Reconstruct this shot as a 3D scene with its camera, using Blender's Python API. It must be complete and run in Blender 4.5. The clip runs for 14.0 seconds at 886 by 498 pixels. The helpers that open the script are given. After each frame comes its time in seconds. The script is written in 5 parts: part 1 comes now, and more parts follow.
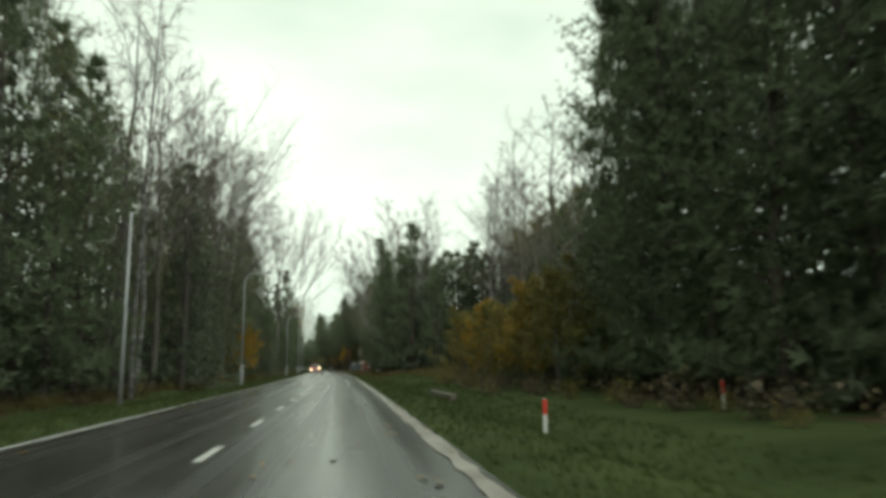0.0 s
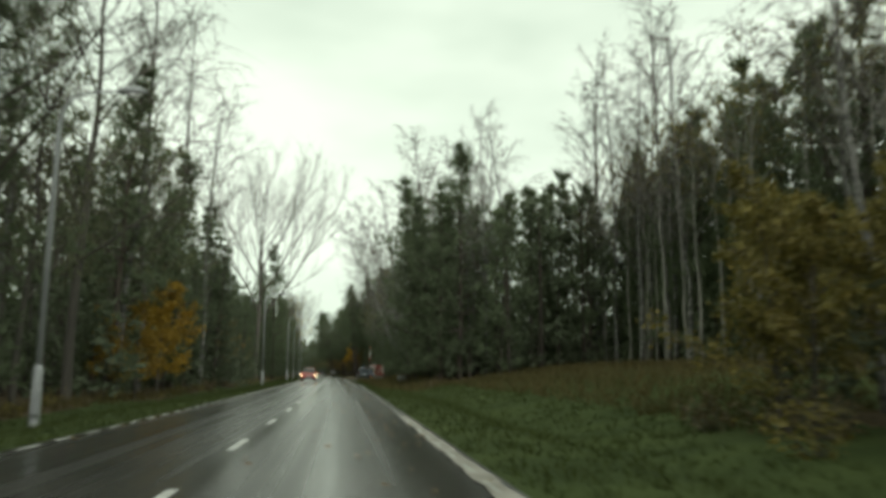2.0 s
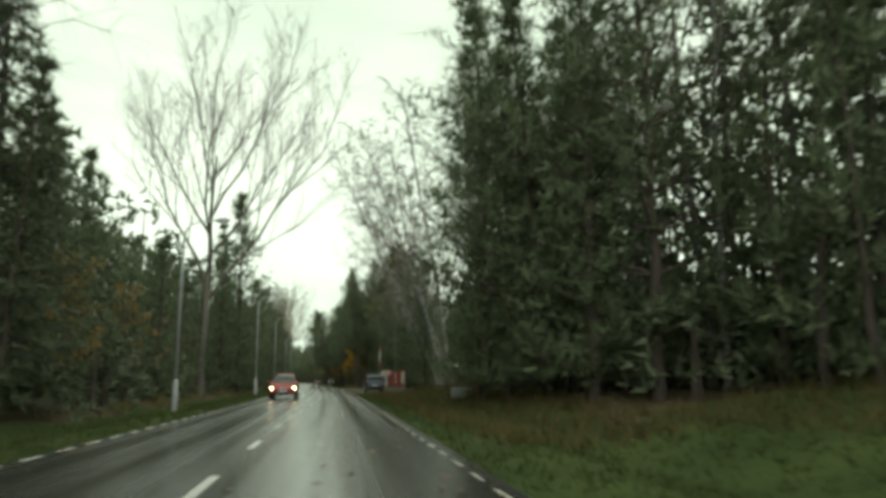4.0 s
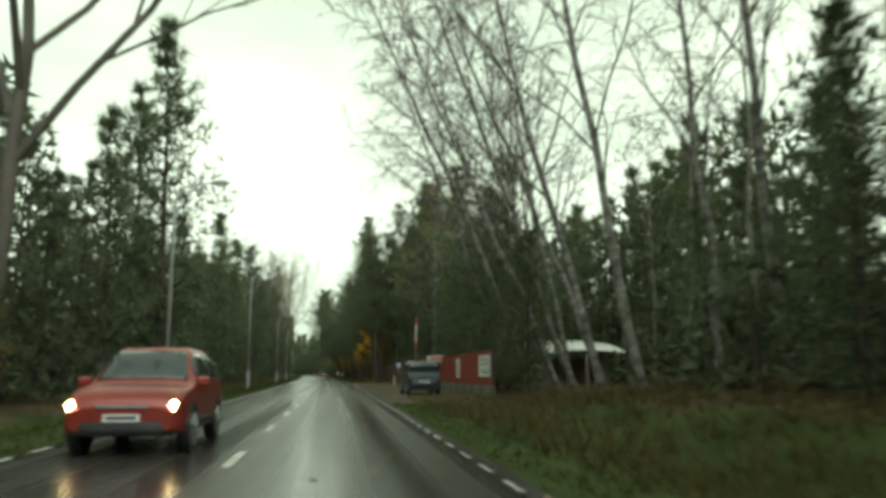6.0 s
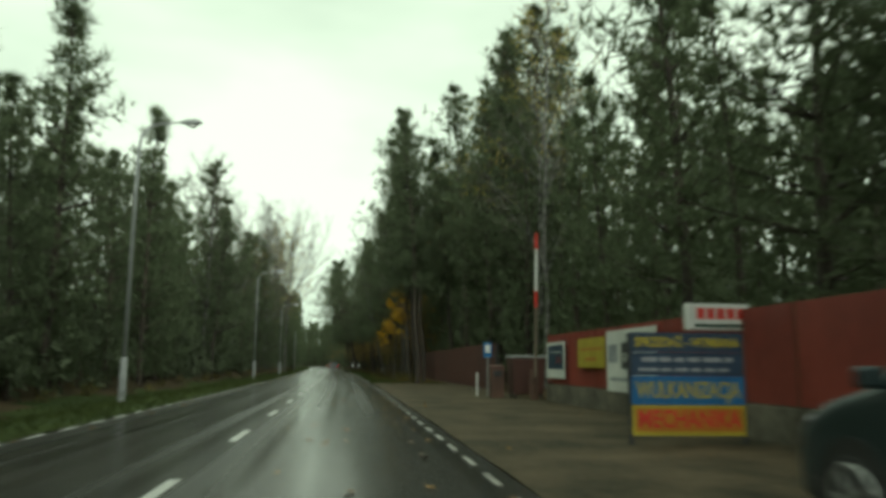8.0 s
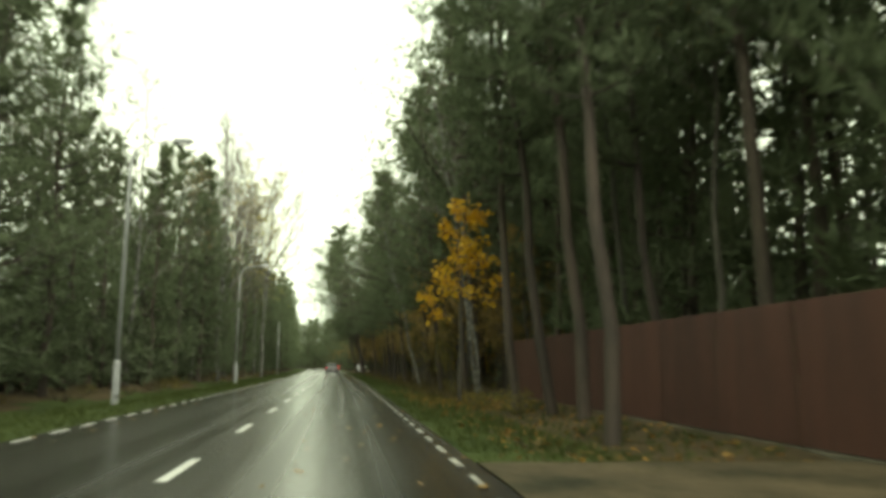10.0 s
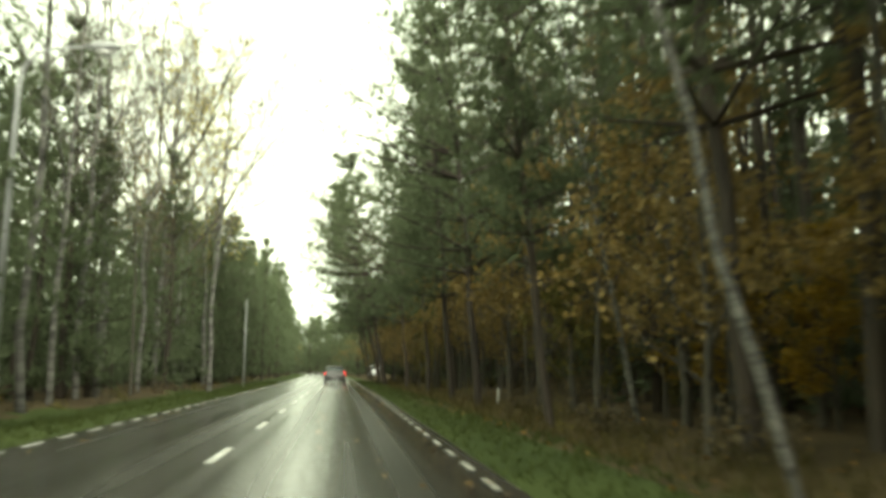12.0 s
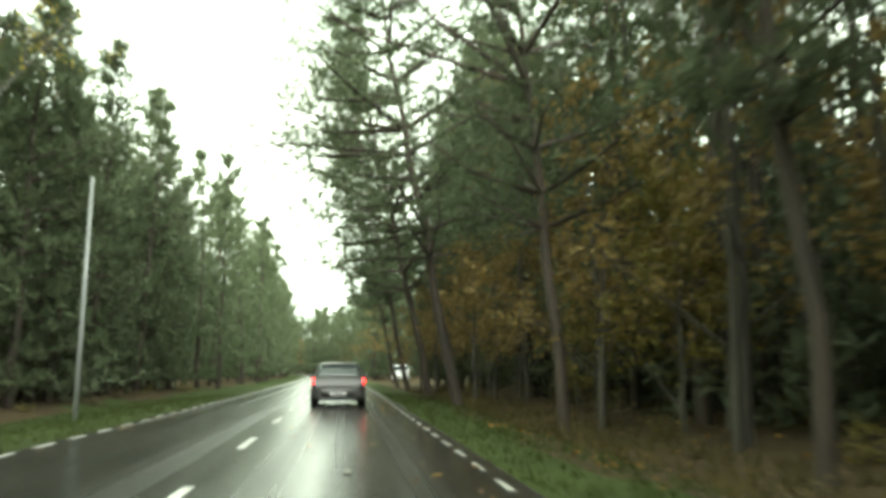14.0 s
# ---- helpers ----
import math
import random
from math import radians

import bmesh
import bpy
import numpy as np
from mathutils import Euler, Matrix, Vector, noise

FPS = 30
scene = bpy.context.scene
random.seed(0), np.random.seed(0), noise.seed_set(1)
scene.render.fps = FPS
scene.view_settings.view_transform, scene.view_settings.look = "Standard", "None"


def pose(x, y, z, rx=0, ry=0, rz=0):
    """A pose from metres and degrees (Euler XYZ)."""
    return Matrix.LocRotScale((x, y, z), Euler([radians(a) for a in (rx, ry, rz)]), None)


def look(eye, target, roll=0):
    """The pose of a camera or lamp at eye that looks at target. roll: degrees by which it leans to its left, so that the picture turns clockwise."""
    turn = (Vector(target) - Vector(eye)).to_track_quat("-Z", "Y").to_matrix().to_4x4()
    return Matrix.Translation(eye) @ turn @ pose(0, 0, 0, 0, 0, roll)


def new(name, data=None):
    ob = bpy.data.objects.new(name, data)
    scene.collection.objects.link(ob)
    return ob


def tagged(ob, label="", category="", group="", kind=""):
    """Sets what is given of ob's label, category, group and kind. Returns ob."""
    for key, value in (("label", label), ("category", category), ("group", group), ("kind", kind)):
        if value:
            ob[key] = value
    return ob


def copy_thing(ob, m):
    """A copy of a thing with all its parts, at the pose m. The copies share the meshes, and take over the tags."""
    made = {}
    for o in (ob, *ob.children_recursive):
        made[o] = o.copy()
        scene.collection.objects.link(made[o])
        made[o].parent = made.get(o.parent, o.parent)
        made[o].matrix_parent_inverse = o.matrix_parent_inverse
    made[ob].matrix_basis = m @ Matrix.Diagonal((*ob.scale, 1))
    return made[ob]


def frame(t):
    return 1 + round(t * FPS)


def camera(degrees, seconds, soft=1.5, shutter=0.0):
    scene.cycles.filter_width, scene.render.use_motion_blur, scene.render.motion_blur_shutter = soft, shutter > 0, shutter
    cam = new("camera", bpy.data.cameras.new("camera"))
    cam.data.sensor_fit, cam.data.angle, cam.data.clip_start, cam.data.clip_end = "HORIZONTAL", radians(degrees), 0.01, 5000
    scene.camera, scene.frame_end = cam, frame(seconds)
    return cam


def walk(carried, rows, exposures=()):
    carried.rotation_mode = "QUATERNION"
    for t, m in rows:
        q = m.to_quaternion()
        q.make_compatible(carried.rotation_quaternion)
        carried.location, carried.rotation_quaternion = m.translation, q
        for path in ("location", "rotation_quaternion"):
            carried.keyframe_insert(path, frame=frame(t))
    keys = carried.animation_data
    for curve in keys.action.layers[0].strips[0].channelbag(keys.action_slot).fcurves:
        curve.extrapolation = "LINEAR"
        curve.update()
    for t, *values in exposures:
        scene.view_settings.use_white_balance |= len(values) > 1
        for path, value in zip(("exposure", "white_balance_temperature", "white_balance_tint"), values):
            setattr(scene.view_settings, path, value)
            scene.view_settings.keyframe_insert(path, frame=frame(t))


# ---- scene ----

# ======== the road's line: s metres along it, u metres to the right of the driver's line ========
BEND = 4500.0


def sway(s):
    """How far the road has swung to the left at s, and its turn there: a long gentle bend, tighter past 425 m."""
    off, turn = s * s / (2 * BEND), s / BEND
    for begin, end, k in ((425.0, 600.0, 1 / 420), (600.0, 9000.0, -1 / BEND)):
        d = min(max(s - begin, 0.0), end - begin)
        off += k * d * d / 2 + k * d * max(s - end, 0.0)
        turn += k * d
    return off, turn


def W(s, u, z=0.0):
    return Vector((u - sway(s)[0], s, z))


def heading(s):
    """Degrees by which the road has turned to the left at s."""
    return math.degrees(sway(s)[1])


# ======== camera ========
SPEED = 20.0
EYE = 1.22
cam = camera(60.3, 14.0, soft=4.0, shutter=0.3)
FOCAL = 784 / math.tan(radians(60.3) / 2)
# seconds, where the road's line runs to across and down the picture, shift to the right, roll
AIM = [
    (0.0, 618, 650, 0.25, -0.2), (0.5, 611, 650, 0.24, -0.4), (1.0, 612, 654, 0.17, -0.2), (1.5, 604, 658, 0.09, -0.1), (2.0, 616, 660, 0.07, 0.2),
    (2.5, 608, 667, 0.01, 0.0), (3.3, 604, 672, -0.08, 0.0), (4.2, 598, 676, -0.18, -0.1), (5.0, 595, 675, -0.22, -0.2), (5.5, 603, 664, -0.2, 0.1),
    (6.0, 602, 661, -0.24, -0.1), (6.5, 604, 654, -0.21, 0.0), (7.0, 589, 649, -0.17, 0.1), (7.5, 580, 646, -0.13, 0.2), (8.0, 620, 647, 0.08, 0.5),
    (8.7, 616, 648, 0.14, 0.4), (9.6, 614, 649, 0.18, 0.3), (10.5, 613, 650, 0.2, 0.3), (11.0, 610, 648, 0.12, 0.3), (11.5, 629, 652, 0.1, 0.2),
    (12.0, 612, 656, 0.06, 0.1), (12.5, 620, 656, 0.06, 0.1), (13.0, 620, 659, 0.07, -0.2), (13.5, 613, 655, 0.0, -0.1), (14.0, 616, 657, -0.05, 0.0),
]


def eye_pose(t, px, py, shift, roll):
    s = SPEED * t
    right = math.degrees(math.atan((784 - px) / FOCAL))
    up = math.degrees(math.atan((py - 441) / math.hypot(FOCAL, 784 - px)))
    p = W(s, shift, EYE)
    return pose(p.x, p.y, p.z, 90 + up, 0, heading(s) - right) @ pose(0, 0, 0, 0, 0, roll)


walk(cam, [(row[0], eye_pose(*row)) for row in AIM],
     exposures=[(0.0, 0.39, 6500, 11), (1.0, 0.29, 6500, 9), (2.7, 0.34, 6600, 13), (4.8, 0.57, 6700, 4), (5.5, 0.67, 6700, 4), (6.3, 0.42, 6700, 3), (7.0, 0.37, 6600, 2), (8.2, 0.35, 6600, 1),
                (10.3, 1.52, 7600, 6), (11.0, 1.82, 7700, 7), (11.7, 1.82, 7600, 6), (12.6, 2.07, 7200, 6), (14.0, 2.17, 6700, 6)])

# ======== sky and sun ========
world = bpy.data.worlds.new("overcast_sky")
scene.world = world
world.use_nodes = True
wt = world.node_tree
bg = wt.nodes["Background"]
sky = wt.nodes.new("ShaderNodeTexSky")
sky.sky_type, sky.sun_disc = "NISHITA", False
sky.sun_elevation, sky.sun_rotation = radians(36), radians(169)
hsv = wt.nodes.new("ShaderNodeHueSaturation")
hsv.inputs["Saturation"].default_value = 0.15
hsv.inputs["Value"].default_value = 1.0
wt.links.new(sky.outputs[0], hsv.inputs["Color"])
wco = wt.nodes.new("ShaderNodeTexCoord")
wmap = wt.nodes.new("ShaderNodeMapping")
wmap.inputs["Scale"].default_value = (1.0, 1.0, 2.6)
wn = wt.nodes.new("ShaderNodeTexNoise")
wn.inputs["Scale"].default_value, wn.inputs["Detail"].default_value, wn.inputs["Roughness"].default_value = 1.7, 4.0, 0.5
wr = wt.nodes.new("ShaderNodeValToRGB")
wr.color_ramp.elements[0].position, wr.color_ramp.elements[1].position = 0.36, 0.66
wr.color_ramp.elements[0].color = (5.2, 6.5, 5.15, 1)
wr.color_ramp.elements[1].color = (8.3, 9.6, 7.9, 1)
wt.links.new(wco.outputs["Generated"], wmap.inputs[0])
wt.links.new(wmap.outputs[0], wn.inputs["Vector"])
wt.links.new(wn.outputs["Fac"], wr.inputs[0])
wmix = wt.nodes.new("ShaderNodeMix")
wmix.data_type = "RGBA"
wmix.inputs["Factor"].default_value = 0.93
wt.links.new(hsv.outputs[0], wmix.inputs["A"])
wt.links.new(wr.outputs[0], wmix.inputs["B"])
wt.links.new(wmix.outputs["Result"], bg.inputs["Color"])
bg.inputs["Strength"].default_value = 0.1

sun = new("sun", bpy.data.lights.new("sun", "SUN"))
sun.data.energy, sun.data.angle, sun.data.color = 1.5, radians(50), (0.95, 0.985, 1.0)
sun.matrix_world = look((12, -62, 46), (0, 0, 0))


# ======== materials ========
def material(name, a, b, rough=0.8, scale=3.0, fine=40.0, bump=0.3, metal=0.0, vary=0.0, spec=0.5, stretch=(1, 1, 1), bump_dist=0.02, contrast=0.25):
    """Two colours mixed by noise at two scales, with fine relief."""
    m = bpy.data.materials.new(name)
    m.use_nodes = True
    nt = m.node_tree
    p = nt.nodes["Principled BSDF"]
    co = nt.nodes.new("ShaderNodeTexCoord")
    mp = nt.nodes.new("ShaderNodeMapping")
    mp.inputs["Scale"].default_value = stretch
    nt.links.new(co.outputs["Object"], mp.inputs[0])
    n1 = nt.nodes.new("ShaderNodeTexNoise")
    n1.inputs["Scale"].default_value, n1.inputs["Detail"].default_value = scale, 5.0
    n2 = nt.nodes.new("ShaderNodeTexNoise")
    n2.inputs["Scale"].default_value, n2.inputs["Detail"].default_value = fine, 3.0
    for n in (n1, n2):
        nt.links.new(mp.outputs[0], n.inputs["Vector"])
    add = nt.nodes.new("ShaderNodeMath")
    add.operation = "MULTIPLY_ADD"
    add.inputs[1].default_value = 0.35
    nt.links.new(n2.outputs["Fac"], add.inputs[0])
    nt.links.new(n1.outputs["Fac"], add.inputs[2])
    ramp = nt.nodes.new("ShaderNodeValToRGB")
    ramp.color_ramp.elements[0].position, ramp.color_ramp.elements[1].position = 0.675 - contrast, 0.675 + contrast
    ramp.color_ramp.elements[0].color, ramp.color_ramp.elements[1].color = (*a, 1), (*b, 1)
    nt.links.new(add.outputs[0], ramp.inputs[0])
    out = ramp.outputs[0]
    if vary:
        oi = nt.nodes.new("ShaderNodeObjectInfo")
        mr = nt.nodes.new("ShaderNodeMapRange")
        mr.inputs["To Min"].default_value, mr.inputs["To Max"].default_value = 1 - vary, 1 + vary
        nt.links.new(oi.outputs["Random"], mr.inputs["Value"])
        hs = nt.nodes.new("ShaderNodeHueSaturation")
        nt.links.new(mr.outputs[0], hs.inputs["Value"])
        nt.links.new(out, hs.inputs["Color"])
        out = hs.outputs[0]
    nt.links.new(out, p.inputs["Base Color"])
    p.inputs["Roughness"].default_value = rough
    p.inputs["Metallic"].default_value = metal
    p.inputs["Specular IOR Level"].default_value = spec
    if bump:
        bp = nt.nodes.new("ShaderNodeBump")
        bp.inputs["Strength"].default_value, bp.inputs["Distance"].default_value = bump, bump_dist
        nt.links.new(n2.outputs["Fac"], bp.inputs["Height"])
        nt.links.new(bp.outputs[0], p.inputs["Normal"])
    return m


def leafy(name, a, b, rough=0.55, through_light=0.25, spec=0.3):
    """Leaves and needles: colour differs from leaf to leaf and from tree to tree; some light passes through."""
    m = bpy.data.materials.new(name)
    m.use_nodes = True
    nt = m.node_tree
    p = nt.nodes["Principled BSDF"]
    geo = nt.nodes.new("ShaderNodeNewGeometry")
    oi = nt.nodes.new("ShaderNodeObjectInfo")
    mixf = nt.nodes.new("ShaderNodeMath")
    mixf.operation = "MULTIPLY_ADD"
    mixf.inputs[1].default_value = 0.7
    nt.links.new(geo.outputs["Random Per Island"], mixf.inputs[0])
    half = nt.nodes.new("ShaderNodeMath")
    half.operation = "MULTIPLY"
    half.inputs[1].default_value = 0.35
    nt.links.new(oi.outputs["Random"], half.inputs[0])
    nt.links.new(half.outputs[0], mixf.inputs[2])
    ramp = nt.nodes.new("ShaderNodeValToRGB")
    ramp.color_ramp.elements[0].color, ramp.color_ramp.elements[1].color = (*a, 1), (*b, 1)
    nt.links.new(mixf.outputs[0], ramp.inputs[0])
    nt.links.new(ramp.outputs[0], p.inputs["Base Color"])
    p.inputs["Roughness"].default_value = rough
    p.inputs["Specular IOR Level"].default_value = spec
    tr = nt.nodes.new("ShaderNodeBsdfTranslucent")
    nt.links.new(ramp.outputs[0], tr.inputs["Color"])
    mx = nt.nodes.new("ShaderNodeMixShader")
    mx.inputs[0].default_value = through_light
    nt.links.new(p.outputs[0], mx.inputs[1])
    nt.links.new(tr.outputs[0], mx.inputs[2])
    nt.links.new(mx.outputs[0], nt.nodes["Material Output"].inputs["Surface"])
    return m


def glow(name, color, strength):
    m = bpy.data.materials.new(name)
    m.use_nodes = True
    p = m.node_tree.nodes["Principled BSDF"]
    p.inputs["Base Color"].default_value = (*color, 1)
    p.inputs["Emission Color"].default_value = (*color, 1)
    p.inputs["Emission Strength"].default_value = strength
    return m


def asphalt_material():
    """Wet asphalt: ruts worn smooth by wheels hold a film of water, dark dry-looking bands lie between them."""
    m = bpy.data.materials.new("wet_asphalt")
    m.use_nodes = True
    nt = m.node_tree
    p = nt.nodes["Principled BSDF"]
    co = nt.nodes.new("ShaderNodeTexCoord")
    uv = nt.nodes.new("ShaderNodeUVMap")
    mp = nt.nodes.new("ShaderNodeMapping")
    mp.inputs["Scale"].default_value = (1.5, 0.010, 1)
    nt.links.new(uv.outputs[0], mp.inputs[0])
    streak = nt.nodes.new("ShaderNodeTexNoise")
    streak.inputs["Scale"].default_value, streak.inputs["Detail"].default_value = 1.2, 1.5
    nt.links.new(mp.outputs[0], streak.inputs["Vector"])
    blotch = nt.nodes.new("ShaderNodeTexNoise")
    blotch.inputs["Scale"].default_value, blotch.inputs["Detail"].default_value = 0.5, 5.0
    nt.links.new(uv.outputs[0], blotch.inputs["Vector"])
    grit = nt.nodes.new("ShaderNodeTexNoise")
    grit.inputs["Scale"].default_value, grit.inputs["Detail"].default_value = 70.0, 2.0
    nt.links.new(uv.outputs[0], grit.inputs["Vector"])
    col = nt.nodes.new("ShaderNodeValToRGB")
    col.color_ramp.elements[0].position, col.color_ramp.elements[1].position = 0.3, 0.7
    col.color_ramp.elements[0].color, col.color_ramp.elements[1].color = (0.024, 0.023, 0.021, 1), (0.044, 0.040, 0.035, 1)
    nt.links.new(blotch.outputs["Fac"], col.inputs[0])
    nt.links.new(col.outputs[0], p.inputs["Base Color"])
    rr = nt.nodes.new("ShaderNodeValToRGB")
    rr.color_ramp.elements[0].position, rr.color_ramp.elements[1].position = 0.32, 0.68
    rr.color_ramp.elements[0].color, rr.color_ramp.elements[1].color = (0.15, 0.15, 0.15, 1), (0.33, 0.33, 0.33, 1)
    nt.links.new(streak.outputs["Fac"], rr.inputs[0])
    nt.links.new(rr.outputs[0], p.inputs["Roughness"])
    p.inputs["Specular IOR Level"].default_value = 0.26
    bp = nt.nodes.new("ShaderNodeBump")
    bp.inputs["Strength"].default_value, bp.inputs["Distance"].default_value = 0.16, 0.005
    nt.links.new(grit.outputs["Fac"], bp.inputs["Height"])
    nt.links.new(bp.outputs[0], p.inputs["Normal"])
    return m


M_ASPHALT = asphalt_material()
M_LINE = material("worn_road_paint", (0.30, 0.29, 0.26), (0.62, 0.61, 0.57), 0.45, 1.2, 14, 0.2)
M_FADED = material("faded_road_paint", (0.11, 0.105, 0.09), (0.46, 0.44, 0.39), 0.5, 3.0, 18, 0.2, contrast=0.18)
M_GRIT = material("roadside_grit", (0.13, 0.115, 0.09), (0.34, 0.31, 0.27), 0.7, 1.5, 9, 0.5)
M_SOIL = material("grassy_soil", (0.024, 0.036, 0.012), (0.060, 0.078, 0.025), 0.95, 0.35, 6, 0.6, bump_dist=0.08, spec=0.08)
M_FLOOR = material("forest_litter", (0.036, 0.028, 0.017), (0.098, 0.070, 0.040), 0.95, 0.4, 7, 0.6, bump_dist=0.08, spec=0.08)
M_DIRT = material("wet_sandy_dirt", (0.026, 0.025, 0.015), (0.112, 0.084, 0.052), 0.75, 0.7, 6, 0.9, bump_dist=0.06, spec=0.12, contrast=0.21)
M_GRASS = leafy("grass_blades", (0.026, 0.036, 0.010), (0.064, 0.082, 0.022), 0.7, 0.25, 0.15)
M_DRYGRASS = leafy("withered_grass", (0.050, 0.044, 0.016), (0.125, 0.098, 0.036), 0.7, 0.25, 0.15)
M_NEEDLE = leafy("pine_needles", (0.086, 0.107, 0.061), (0.130, 0.158, 0.086), 0.7, 0.28, 0.15)
M_SPRUCE = leafy("spruce_needles", (0.084, 0.101, 0.063), (0.122, 0.142, 0.085), 0.7, 0.25, 0.12)
M_YELLOW = leafy("yellow_maple_leaves", (0.42, 0.19, 0.014), (0.74, 0.47, 0.04), through_light=0.45)
M_OLIVE = leafy("fading_green_leaves", (0.085, 0.088, 0.024), (0.24, 0.185, 0.046), through_light=0.38)
M_ALDER = leafy("thin_grey_green_leaves", (0.10, 0.115, 0.060), (0.185, 0.19, 0.095), 0.7, 0.35, 0.15)
M_GOLD = leafy("dull_golden_leaves", (0.20, 0.125, 0.016), (0.44, 0.27, 0.032), through_light=0.42)
M_RUST = leafy("rusty_oak_leaves", (0.15, 0.108, 0.036), (0.35, 0.235, 0.082), through_light=0.38)
M_PALE = leafy("pale_yellow_birch_leaves", (0.24, 0.20, 0.05), (0.52, 0.42, 0.10), through_light=0.4)
M_BRAMBLE = leafy("withered_bramble_leaves", (0.07, 0.057, 0.030), (0.18, 0.132, 0.066), through_light=0.3)
M_LITTER = leafy("fallen_leaves", (0.09, 0.045, 0.012), (0.36, 0.20, 0.04), through_light=0.1)
M_PINEBARK = material("pine_bark", (0.032, 0.026, 0.020), (0.080, 0.058, 0.042), 0.85, 2.0, 14, 0.6, vary=0.25, stretch=(1, 1, 0.3))
M_BIRCHBARK = material("birch_bark", (0.045, 0.042, 0.037), (0.215, 0.205, 0.18), 0.7, 1.5, 7, 0.3, vary=0.2, stretch=(0.6, 0.6, 2.0), contrast=0.14)
M_BARK = material("grey_bark", (0.042, 0.037, 0.029), (0.104, 0.091, 0.070), 0.85, 2.0, 14, 0.6, vary=0.2, stretch=(1, 1, 0.3))
M_PALEBARK = material("pale_slim_bark", (0.09, 0.085, 0.068), (0.30, 0.285, 0.24), 0.8, 2.0, 9, 0.4, vary=0.2, stretch=(1, 1, 0.4))
M_TWIG = material("dark_twigs", (0.07, 0.058, 0.046), (0.14, 0.118, 0.095), 0.85, 2.0, 14, 0.0, vary=0.25)


# ======== mesh helpers ========
class Shape:
    """Vertices and faces gathered into one mesh."""

    def __init__(self):
        self.v, self.f = [], []

    def face(self, *pts):
        n = len(self.v)
        self.v.extend([tuple(p) for p in pts])
        self.f.append(tuple(range(n, n + len(pts))))

    def box(self, c, size, rot=None):
        n = len(self.v)
        for dx in (-0.5, 0.5):
            for dy in (-0.5, 0.5):
                for dz in (-0.5, 0.5):
                    p = Vector((dx * size[0], dy * size[1], dz * size[2]))
                    if rot is not None:
                        p = rot @ p
                    self.v.append(tuple(Vector(c) + p))
        for q in ((0, 1, 3, 2), (4, 6, 7, 5), (0, 4, 5, 1), (2, 3, 7, 6), (0, 2, 6, 4), (1, 5, 7, 3)):
            self.f.append(tuple(n + i for i in q))

    def triangles(self, a, b, c):
        """Loose triangles from three arrays of corners."""
        n, k = len(self.v), len(a)
        self.v.extend(map(tuple, np.stack((a, b, c), 1).reshape(-1, 3).tolist()))
        self.f.extend((n + 3 * i, n + 3 * i + 1, n + 3 * i + 2) for i in range(k))

    def ribbon(self, a, m, b, w):
        """A thin bent twig from a over m to the tip b."""
        side = (b - a).cross(Vector((0.31, 0.55, 0.77))).normalized() * w
        n = len(self.v)
        self.v.extend([tuple(a - side), tuple(a + side), tuple(m - side * 0.6), tuple(m + side * 0.6), tuple(b)])
        self.f.extend([(n, n + 1, n + 3, n + 2), (n + 2, n + 3, n + 4)])

    def tube(self, pts, rads, sides=6, cap=False):
        """A tapering round rod through the points; a last radius of 0 ends it in a tip."""
        pts = [Vector(p) for p in pts]
        last = None
        for i, p in enumerate(pts):
            d = (pts[min(i + 1, len(pts) - 1)] - pts[max(i - 1, 0)]).normalized()
            a = d.cross(Vector((0.31, 0.95, 0.07))).normalized()
            b = d.cross(a)
            n = len(self.v)
            if rads[i] <= 0:
                self.v.append(tuple(p))
                for k in range(sides):
                    self.f.append((last + k, last + (k + 1) % sides, n))
                return
            for k in range(sides):
                w = 2 * math.pi * k / sides
                self.v.append(tuple(p + rads[i] * (math.cos(w) * a + math.sin(w) * b)))
            if last is not None:
                for k in range(sides):
                    self.f.append((last + k, last + (k + 1) % sides, n + (k + 1) % sides, n + k))
            elif cap:
                self.f.append(tuple(n + k for k in reversed(range(sides))))
            last = n
        if cap:
            self.f.append(tuple(last + k for k in range(sides)))

    def mesh(self, name, mat, smooth=False):
        me = bpy.data.meshes.new(name)
        me.from_pydata(self.v, [], self.f)
        if smooth:
            me.shade_smooth()
        me.materials.append(mat)
        return me


def part(name, shape, mat, parent=None, label="", smooth=False):
    """One mesh object under a thing or a part."""
    ob = new(name, shape.mesh(name, mat, smooth))
    if parent is not None:
        ob.parent = parent
    if label:
        ob["label"] = label
    return ob


def bevel(ob, width=0.01, segments=2):
    b = ob.modifiers.new("bevel", "BEVEL")
    b.width, b.segments, b.limit_method = width, segments, "ANGLE"
    return ob


def thing(name, label, category, group="", at=None):
    ob = tagged(new(name), label, category, group)
    if at is not None:
        ob.matrix_world = at
    return ob


def at_road(s, u, z=0.0, turn=0.0):
    p = W(s, u, z)
    return pose(p.x, p.y, p.z, 0, 0, heading(s) + turn)


# ======== ground and road ========
def smooth(a, b, x):
    """From 0 at a to 1 at b."""
    x = min(max((x - a) / (b - a), 0.0), 1.0)
    return x * x * (3 - 2 * x)


